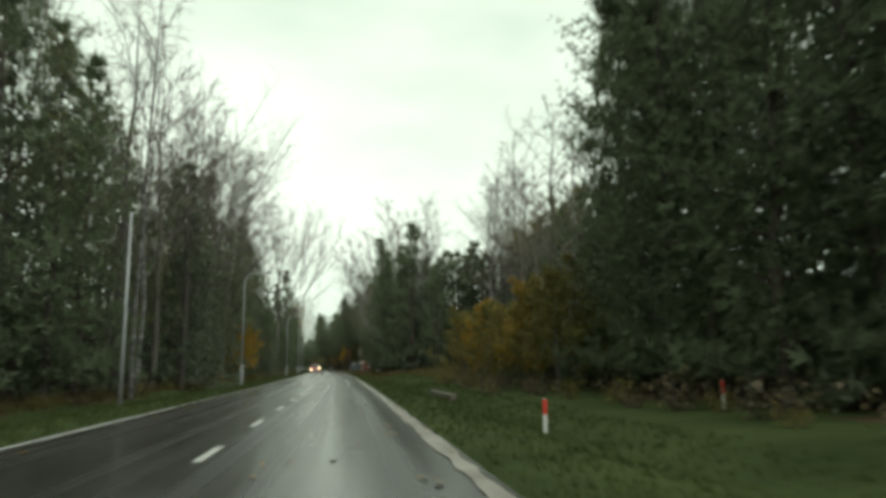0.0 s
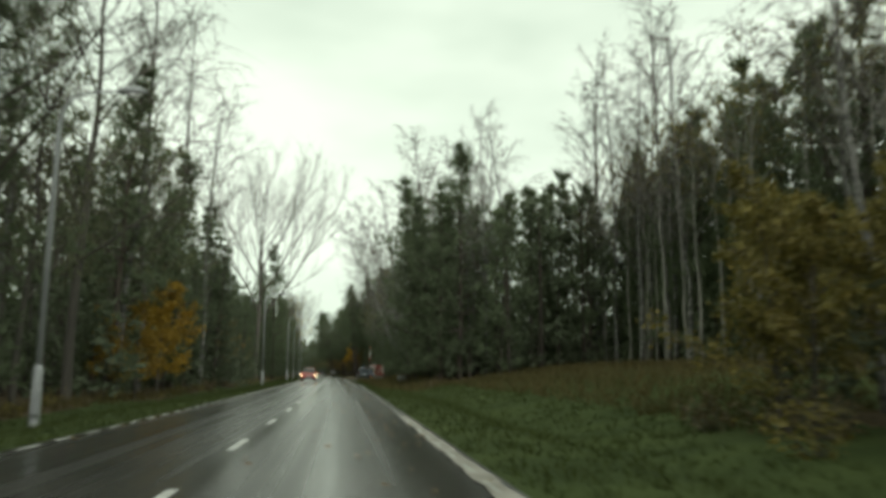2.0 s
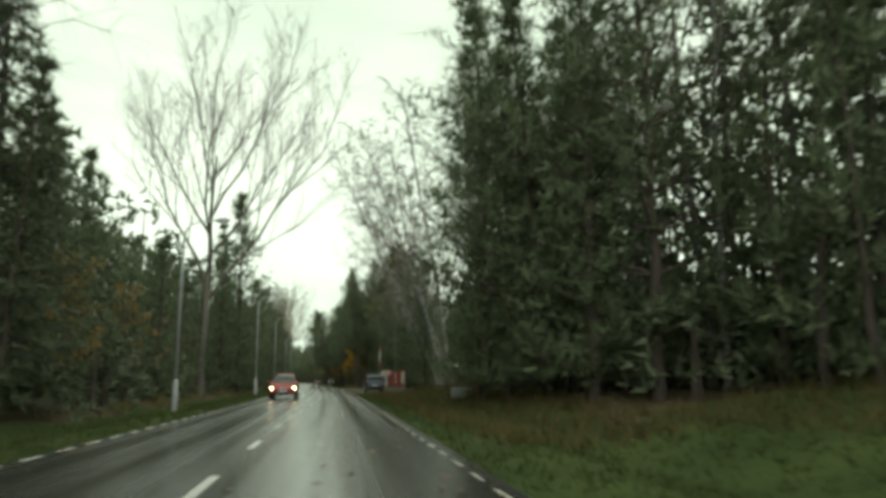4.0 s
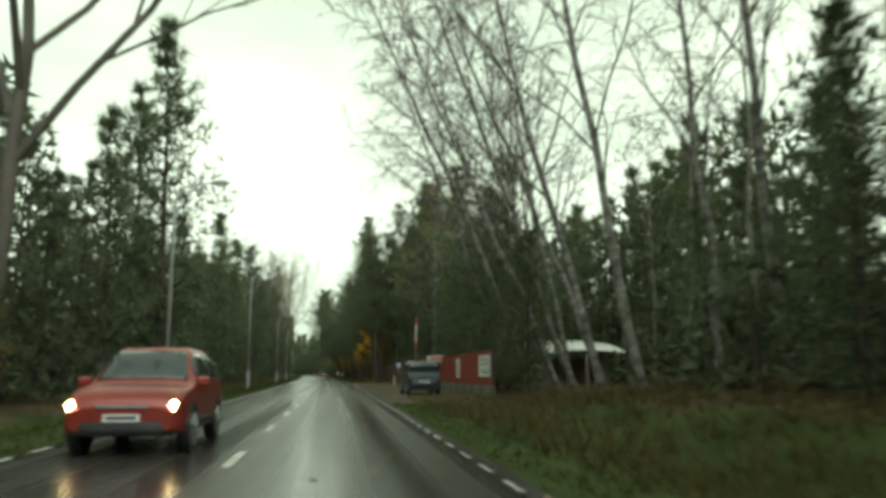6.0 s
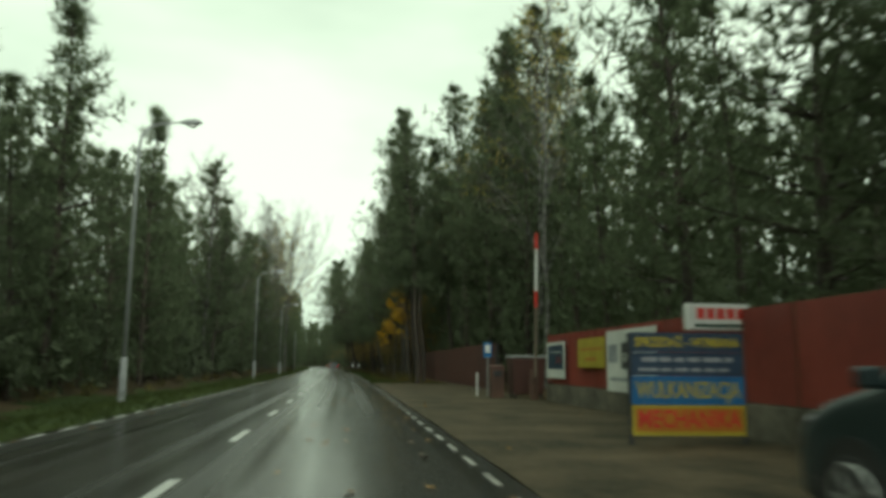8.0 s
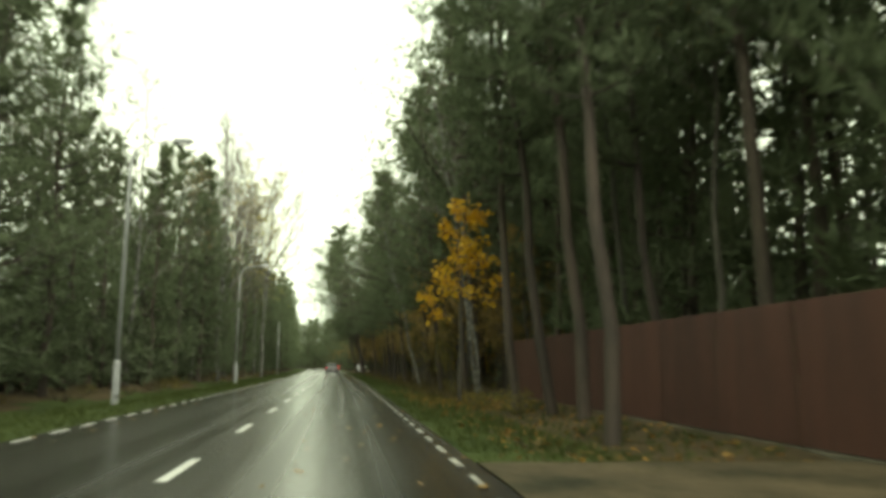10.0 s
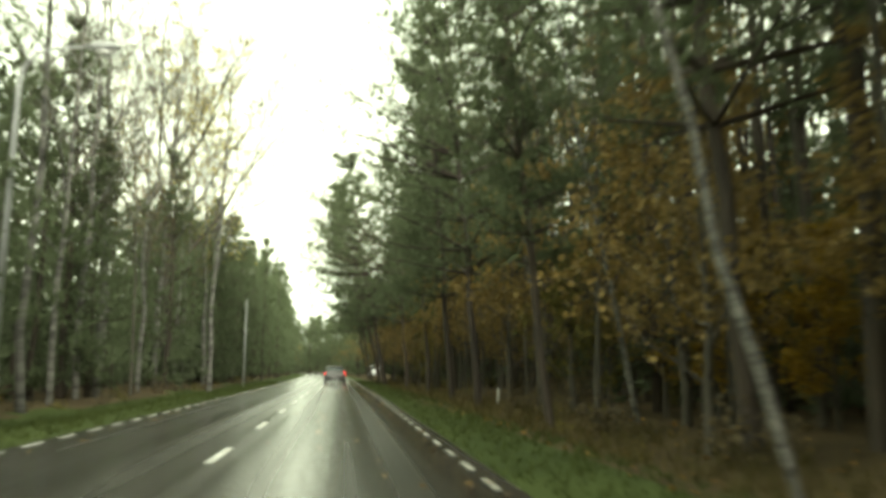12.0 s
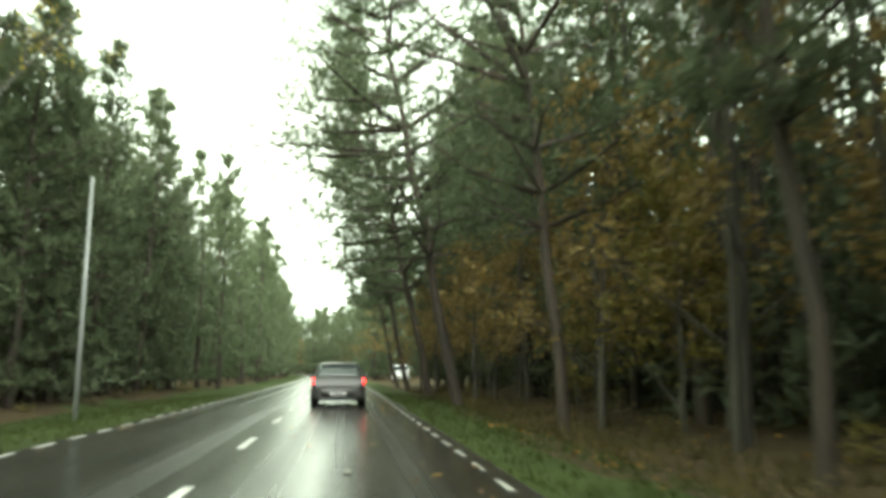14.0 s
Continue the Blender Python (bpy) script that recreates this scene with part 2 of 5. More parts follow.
def ground_height(s, u):
    """The verge falls into a shallow ditch on both sides and rises a little into the wood."""
    z = -0.05
    r = u - 1.9 if u > -1.5 else -5.1 - u
    if r > 0:
        z += -0.22 * math.exp(-((r - 3.2) / 1.1) ** 2) + 0.25 * min(max((r - 4.5) / 5, 0), 1)
        if u > 0 and 151.5 < s < 210.8 and u < 7.6:
            return -0.10
        z += 0.12 * noise.noise((s * 0.09, u * 0.22, 1.7)) * min(r / 2, 1)
        if u > 0:
            z += 1.4 * smooth(47, 64, s) * (1 - smooth(98, 116, s)) * smooth(5.0, 18, u) * (1 - smooth(32, 70, u))
            z += 0.5 * smooth(100, 114, s) * (1 - smooth(140, 150, s)) * smooth(4.2, 8.0, u)
    return z


def sheet(name, srows, ucols, height, mats, pick=None, uvs=False):
    me = bpy.data.meshes.new(name)
    verts = [tuple(W(s, u, height(s, u))) for s in srows for u in ucols]
    nu = len(ucols)
    faces = [(i * nu + j, i * nu + j + 1, (i + 1) * nu + j + 1, (i + 1) * nu + j) for i in range(len(srows) - 1) for j in range(nu - 1)]
    me.from_pydata(verts, [], faces)
    for m in mats:
        me.materials.append(m)
    if pick:
        for p in me.polygons:
            i, j = divmod(p.index, nu - 1)
            p.material_index = pick(0.5 * (srows[i] + srows[i + 1]), 0.5 * (ucols[j] + ucols[j + 1]))
    if uvs:
        layer = me.uv_layers.new(name="UVMap")
        flat = [(ucols[k % nu], srows[k // nu]) for k in range(len(verts))]
        for loop in me.loops:
            layer.data[loop.index].uv = flat[loop.vertex_index]
    me.shade_smooth()
    return new(name, me)


SROWS = [-1500, -400, -120, -60] + [-30 + 1.5 * i for i in range(280)] + [400 + 15 * i for i in range(16)] + [700, 900, 1300, 2000, 3000]
UCOLS = [-1800, -500, -150, -70, -40, -28, -20, -16, -13, -11, -10, -9.2, -8.6, -8, -7.4, -6.8, -6.2, -5.6, -5.1, -4, -1.5, 1.5, 1.9, 2.5, 3.1, 3.7, 4.3, 4.9, 5.5, 6.1, 6.7, 7.4, 8.2, 9, 10, 12, 15, 20, 28, 40, 70, 150, 500, 1800]


def ground_kind(s, u):
    wob = 1.2 * noise.noise((s * 0.13, u * 0.1, 4.0))
    if u < 0:
        return 0 if u > -9.5 + wob else 1
    edge = 15 if 55 < s < 100 else (11.0 if s < 60 else 7.5 if s < 150 else (3.6 if s > 212 else 5))
    return 0 if u < edge + wob else 1


tagged(sheet("ground", SROWS, UCOLS, ground_height, [M_SOIL, M_FLOOR], ground_kind), "damp grass verge and leaf-strewn forest floor", "ground", kind="structure")
tagged(sheet("road", [-300, -100] + [-30 + 3 * i for i in range(215)] + [700, 1000], [-5.15, -4.4, -3.2, -1.72, -0.4, 0.6, 1.5, 1.92],
             lambda s, u: 0.0 - 0.012 * abs(u + 1.6) / 3, [M_ASPHALT], uvs=True), "wet dark asphalt two-lane road", "road", kind="structure")


def stripe(shape, s0, s1, u, width, z=0.004, step=2.0, ragged=0.0):
    n = max(1, int((s1 - s0) / step))
    for i in range(n):
        a, b = s0 + (s1 - s0) * i / n, s0 + (s1 - s0) * (i + 1) / n
        wa, wb = (width / 2 * (1 + ragged * noise.noise((x * 1.3, u, 0))) for x in (a, b))
        shape.face(W(a, u - wa, z), W(a, u + wa, z), W(b, u + wb, z), W(b, u - wb, z))


for u, wide, lines, mat, label in ((1.66, 0.085, ((330, 600),), M_FADED, "faded dirty white dashed edge line beside the verge"),
                                   (-4.93, 0.11, ((-20, 24), (330, 600)), M_LINE, "worn white dashed edge line on wet asphalt")):
    root = tagged(new("edge_marking"), label, "road marking", "dashed edge markings", "structure")
    for k in range(191):
        a = 24 + 1.6 * k
        one = Shape()
        stripe(one, a, a + 0.85, u, wide * (1 + 0.25 * noise.noise((a * 0.7, u, 2.0))), step=0.3, ragged=0.35)
        part("dash", one, mat, root)
    for a, b in lines:
        one = Shape()
        stripe(one, a, b, u, wide + 0.01, ragged=0.3)
        part("line", one, mat, root)
grit = Shape()
stripe(grit, -30, 62, 1.70, 0.26, 0.003, 0.5, 0.6)
tagged(part("grit_strip", grit, M_GRIT), "pale sandy grit washed along the asphalt edge", "grit", kind="stuff")
CENTRE_PHASE = 4.5
for k in range(-4, 75):
    one = Shape()
    stripe(one, CENTRE_PHASE + 6 * k, CENTRE_PHASE + 6 * k + 2.0, -1.68, 0.13)
    tagged(part("centre_dash", one, M_LINE), "short worn white dash of the centre line", "road marking", "centre line dashes", "structure")


# ======== trees ========
rng = random.Random(11)


NRNG = np.random.default_rng(31)


def sprays(sh, p, d, size, n, width, spread=1.0):
    """Sprays of n narrow needle bunches each, at the places p, round the directions d."""
    p, d, size = np.repeat(np.array(p, float), n, 0), np.repeat(np.array(d, float), n, 0), np.repeat(np.array(size, float), n)
    k = len(p)
    d /= np.linalg.norm(d, axis=1, keepdims=True) + 1e-9
    q = NRNG.normal(size=(k, 3))
    q -= d * (q * d).sum(1, keepdims=True)
    q /= np.linalg.norm(q, axis=1, keepdims=True) + 1e-9
    out = d * NRNG.uniform(0.15, 1.0, (k, 1)) + q * NRNG.uniform(0.5, 1.0, (k, 1)) * spread
    out /= np.linalg.norm(out, axis=1, keepdims=True) + 1e-9
    side = np.cross(out, NRNG.normal(size=(k, 3)))
    side /= np.linalg.norm(side, axis=1, keepdims=True) + 1e-9
    l = (size * NRNG.uniform(0.7, 1.25, k))[:, None]
    sh.triangles(p + side * l * width * 0.5, p - side * l * width * 0.5, p + out * l)


def leaf(sh, p, size):
    """One leaf, folded along its middle."""
    d = Vector((rng.gauss(0, 1), rng.gauss(0, 1), rng.gauss(-0.4, 0.7))).normalized()
    s = d.orthogonal().normalized()
    s.rotate(Matrix.Rotation(rng.uniform(0, 6.28), 3, d))
    up = d.cross(s)
    l = size * rng.uniform(0.7, 1.3)
    n = len(sh.v)
    sh.v.extend([tuple(p), tuple(p + d * l * 0.5 + s * l * 0.42 + up * l * 0.12), tuple(p + d * l), tuple(p + d * l * 0.5 - s * l * 0.42 + up * l * 0.12)])
    sh.f.extend([(n, n + 1, n + 2), (n, n + 2, n + 3)])


def bowed(a, d, length, lift, n=4, wob=0.06):
    """Points of a bough that starts at a towards d and is lifted or drops along its length."""
    d = Vector(d).normalized()
    pts = []
    for i in range(n + 1):
        t = i / n
        j = Vector((rng.gauss(0, 1), rng.gauss(0, 1), rng.gauss(0, 1))) * wob * length * t * (1 if i else 0)
        pts.append(Vector(a) + d * length * t + Vector((0, 0, lift * length * t * t)) + j)
    return pts


def along(pts, t):
    x = t * (len(pts) - 1)
    i = min(int(x), len(pts) - 2)
    return pts[i].lerp(pts[i + 1], x - i)


def stem_line(h, lean=0.03, n=9, wob=0.004):
    a = rng.uniform(0, 6.28)
    q = Vector((math.cos(a), math.sin(a), 0)) * lean * h
    pts = []
    for i in range(n + 1):
        t = i / n
        pts.append(Vector((0, 0, h * t)) + q * t * t + Vector((rng.gauss(0, wob * h), rng.gauss(0, wob * h), 0)) * (1 if 0 < i < n else 0))
    return pts


def plant(kind, label, category, trunk, bark, crown=None, leaves=None, group="trees along the road", trunk_name="trunk", crown_name="crown"):
    root = thing(kind, label, category, group)
    part(trunk_name, trunk, bark, root, smooth=True)
    if crown is not None and crown.f:
        part(crown_name, crown, leaves, root)
    return root


def pine(h, bare, reach, whorls, tufts, needle, label, lean=0.03, size=0.42, blade=0.11, mat=None, name="pine_tree", thick=0.0085, core=330, rough_crown=1.0):
    """A pine: whorls of boughs that turn up at the ends, each carrying sprays of needles and an upright shoot."""
    t, c = Shape(), Shape()
    stem = stem_line(h, lean)
    r0 = thick * h + 0.02
    t.tube(stem, [r0 * (1.05 - i / (len(stem) - 1)) + 0.01 for i in range(len(stem))], 7)
    P, D, Z, P2, D2, Z2 = [], [], [], [], [], []
    for w in range(whorls):
        f = bare + (0.985 - bare) * (w + rng.uniform(-0.3, 0.3)) / max(whorls - 1, 1)
        f = min(max(f, bare * 0.9), 0.985)
        g = max((f - bare) / (1 - bare), 0)
        length = reach * (min(1.0, 0.55 + 1.6 * g) * (1 - g ** 2.0) + 0.09) * (1 + rough_crown * rng.uniform(-0.35, 0.2))
        for k in range(rng.randint(4, 5)):
            a = rng.uniform(0, 6.283)
            p0 = along(stem, f)
            pts = bowed(p0, (math.cos(a), math.sin(a), rng.uniform(-0.1, 0.3) + 0.5 * g), length * rng.uniform(0.65, 1.12), 0.24, 2, 0.05)
            t.tube(pts, [0.035 * length / 2.5 + 0.008, 0.018 * length / 2.5, 0.0], 3)
            way = (pts[-1] - pts[0]).normalized()
            for q in range(tufts):
                x = rng.uniform(0.12, 1.0) ** 0.7
                off = Vector((rng.gauss(0, 1), rng.gauss(0, 1), rng.gauss(0.15, 0.55)))
                off *= 0.16 * length * x * min(1.0, 1.5 / max(off.length, 0.01))
                P.append(along(pts, x) + off)
                D.append(way * 0.5 + off.normalized() * 0.45 + Vector((0, 0, 0.5)))
                Z.append(size * rng.uniform(0.75, 1.2))
            for q in range(2):
                P2.append(along(pts, 1.0 - 0.14 * q) + Vector((rng.gauss(0, 0.06), rng.gauss(0, 0.06), 0)))
                D2.append(way * 0.35 + Vector((0, 0, 1)))
                Z2.append(size * rng.uniform(1.0, 1.5))
    sprays(c, P, D, Z, needle, blade)
    sprays(c, P2, D2, Z2, needle, blade * 0.8, 0.4)
    P, D = [], []
    for q in range(core):
        f = bare + (0.96 - bare) * rng.random()
        g = (f - bare) / (1 - bare)
        a = rng.uniform(0, 6.283)
        r = reach * 0.6 * min(1.0, 0.6 + 1.6 * g) * (1.0 - g ** 1.6) * rng.random() ** 0.6
        out = Vector((math.cos(a), math.sin(a), 0.0))
        P.append(along(stem, f) + out * r + Vector((0, 0, 0.25 * r)))
        D.append(out + Vector((0, 0, 0.5)))
    sprays(c, P, D, [0.46] * core, 5, 0.2)
    sprays(c, [stem[-1] - Vector((0, 0, 0.16 * q)) for q in range(7)], [(rng.gauss(0, 0.15), rng.gauss(0, 0.15), 1) for q in range(7)],
           [size * (0.9 + 0.08 * q) for q in range(7)], 5, blade, 0.5)
    return plant(name, label, "pine tree", t, M_PINEBARK, c, mat or M_NEEDLE)


def spruce(h, reach, layers, label):
    t, c = Shape(), Shape()
    stem = stem_line(h, 0.01, 6, 0.003)
    t.tube(stem, [(0.012 * h) * (1.05 - i / 6) + 0.01 for i in range(7)], 6)
    P, D, Z = [], [], []
    for w in range(layers):
        f = 0.06 + 0.92 * w / layers
        length = reach * (1 - f) ** 0.85 * rng.uniform(0.8, 1.15) + 0.15
        for k in range(7):
            a = rng.uniform(0, 6.283)
            pts = bowed(along(stem, f), (math.cos(a), math.sin(a), -0.12), length * rng.uniform(0.8, 1.1), -0.1, 3, 0.03)
            t.tube(pts, [0.03, 0.02, 0.01, 0.0], 3)
            for q in range(8):
                x = rng.uniform(0.1, 1.0) ** 0.8
                P.append(along(pts, x) + Vector((-math.sin(a), math.cos(a), 0)) * rng.uniform(-1, 1) * 0.26 * length * x)
                D.append((math.cos(a), math.sin(a), -0.45))
                Z.append(0.4)
    sprays(c, P, D, Z, 5, 0.17)
    sprays(c, [stem[-1] - Vector((0, 0, 0.15 * q)) for q in range(5)], [(0, 0, 1)] * 5, [0.45] * 5, 5, 0.14, 0.5)
    return plant("spruce_tree", label, "spruce tree", t, M_BARK, c, M_SPRUCE)


def vase_tree(h, clear, label, width=0.5, seed=0):
    """A large bare tree: a clear trunk that parts into rising limbs, these into boughs, branches and fine twigs."""
    t, w = Shape(), Shape()
    rng.seed(seed)

    def grow(p, d, length, r, level):
        pts = bowed(p, d, length, (0.10, 0.16, 0.10, 0.02)[level], (5, 4, 3, 2)[level], 0.03)
        n = len(pts) - 1
        (t if level < 2 else w).tube(pts, [r * (1 - 0.82 * k / n) + 0.003 for k in range(n + 1)], (7, 5, 4, 3)[level])
        if level == 3:
            for q in range(2):
                a = along(pts, rng.uniform(0.2, 1.0))
                e = (pts[-1] - pts[0]).normalized() * 0.8 + Vector((rng.gauss(0, 0.5), rng.gauss(0, 0.5), rng.gauss(0.1, 0.4)))
                l = rng.uniform(0.5, 1.1)
                w.ribbon(a, a + e * l * 0.5, a + e * l + Vector((0, 0, 0.05)), 0.008)
            return
        d = (pts[-1] - pts[0]).normalized()
        for q in range((8, 6, 5)[level]):
            x = 0.25 + 0.75 * (q + rng.random()) / (8, 6, 5)[level]
            side = d.orthogonal().normalized()
            side.rotate(Matrix.Rotation(2.4 * q + rng.uniform(-0.6, 0.6), 3, d))
            e = d + side * rng.uniform(0.35, 0.8) + Vector((0, 0, 0.3))
            grow(along(pts, min(x, 1.0)), e, length * rng.uniform(0.36, 0.55) * (1.25 - 0.55 * x), r * 0.42 * (1.2 - 0.5 * x), level + 1)

    stem = stem_line(h * 0.72, 0.02, 7, 0.004)
    r0 = 0.0125 * h
    t.tube(stem, [r0 * (1.1 - 0.85 * (i / 7) ** 0.8) for i in range(8)], 9)
    for i in range(9):
        f = clear + (0.98 - clear) * (i + 0.3 * rng.random()) / 9
        a = 2.4 * i + rng.uniform(-0.4, 0.4)
        g = (f - clear) / (1 - clear)
        d = Vector((math.cos(a) * width * 1.7, math.sin(a) * width * 1.7, 1.0))
        grow(along(stem, f), d, h * (0.56 - 0.2 * g) * rng.uniform(0.85, 1.1), r0 * 0.45 * (1 - 0.5 * g), 0 if g < 0.75 else 1)
    root = thing("bare_tree", label, "bare tree", "trees along the road")
    part("trunk", t, M_BARK, root, smooth=True)
    tagged(part("twig_canopy", w, M_TWIG, root), kind="stuff")
    return root


def branching(h, fork, limbs, spread, subs, twigs, droop, label, bark, leaf_mat=None, leaves=0, leaf_size=0.12, name="birch_tree", category="birch tree",
              lean=0.04, thick=0.0068, single=True, limb_len=0.36, group="trees along the road"):
    """A broadleaved tree: limbs along the stem, boughs along the limbs, twigs along the boughs, and what leaves are left."""
    t, w, c = Shape(), Shape(), Shape()
    stem = stem_line(h if single else h * 0.62, lean, 9, 0.0038)
    r0 = thick * h + 0.02
    t.tube(stem, [r0 * (1.0 - 0.93 * i / 9) + 0.006 for i in range(10)], 7)
    spots = []
    for i in range(limbs):
        f = fork + (0.97 - fork) * (i + rng.random()) / limbs
        a = 2.4 * i + rng.uniform(-0.5, 0.5)
        g = (f - fork) / (1 - fork)
        length = h * limb_len * (1 - 0.72 * g) * rng.uniform(0.7, 1.15)
        if not single:
            length = h * limb_len * rng.uniform(0.85, 1.2)
        d = Vector((math.cos(a) * spread, math.sin(a) * spread, 1.0 - 0.3 * (1 - g)))
        bough = bowed(along(stem, f), d, length, -droop * 0.3, 5, 0.03)
        rb = max(0.35 * r0 * (1 - 0.75 * f), 0.012) if single else 0.42 * r0
        t.tube(bough, [rb * (1 - 0.95 * k / 5) + 0.004 for k in range(6)], 5)
        for j in range(subs):
            x = 0.22 + 0.78 * (j + rng.random()) / subs
            p = along(bough, min(x, 1.0))
            dd = (bough[-1] - bough[0]).normalized() * 0.8 + Vector((rng.gauss(0, 0.6), rng.gauss(0, 0.6), rng.gauss(0.12, 0.3)))
            l2 = length * 0.45 * (1.15 - 0.6 * x) * rng.uniform(0.6, 1.2)
            sub = bowed(p, dd, l2, -droop, 2, 0.05)
            w.tube(sub, [0.016 * h / 16, 0.011 * h / 16, 0.0], 3)
            for q in range(twigs):
                y = 0.2 + 0.8 * rng.random()
                p2 = along(sub, y)
                d3 = (sub[-1] - sub[0]).normalized() * 0.6 + Vector((rng.gauss(0, 0.6), rng.gauss(0, 0.6), rng.gauss(0, 0.35) - droop * 0.8))
                l3 = l2 * rng.uniform(0.3, 0.6) + 0.15
                tip = p2 + d3.normalized() * l3 + Vector((0, 0, -droop * 0.4 * l3))
                w.ribbon(p2, p2.lerp(tip, 0.55) + Vector((0, 0, 0.18 * l3 * (droop + 0.2))), tip - Vector((0, 0, droop * 0.35 * l3)), 0.0075)
                spots.append((p2, tip))
    for i in range(leaves):
        a, b = rng.choice(spots)
        leaf(c, a.lerp(b, rng.random()) + Vector((rng.gauss(0, 1), rng.gauss(0, 1), rng.gauss(0, 1))) * leaf_size * 0.8, leaf_size)
    root = thing(name, label, category, group)
    part("trunk", t, bark, root, smooth=True)
    tagged(part("twig_canopy", w, M_TWIG, root), kind="stuff")
    if leaves:
        part("crown", c, leaf_mat, root)
    return root


def bush(h, r, stems, leaves, size, mat, label, name="shrub", group="undergrowth"):
    t, c = Shape(), Shape()
    for i in range(stems):
        a = rng.uniform(0, 6.28)
        q = rng.random() ** 0.6
        pts = bowed((0.15 * math.cos(a), 0.15 * math.sin(a), 0), (math.cos(a) * q * r / h * 1.5, math.sin(a) * q * r / h * 1.5, 1), h * rng.uniform(0.6, 1.0), 0.0, 2, 0.05)
        t.tube(pts, [0.025, 0.016, 0.0], 3)
        for k in range(leaves // stems):
            x = rng.uniform(0.15, 1.05)
            p = along(pts, min(x, 1.0)) + Vector((rng.gauss(0, 1), rng.gauss(0, 1), rng.gauss(0, 0.8))) * 0.2 * r
            p.z = max(p.z, 0.05)
            leaf(c, p, size)
    return plant(name, label, "shrub", t, M_BARK, c, mat, group, "shoot_clump", "foliage")


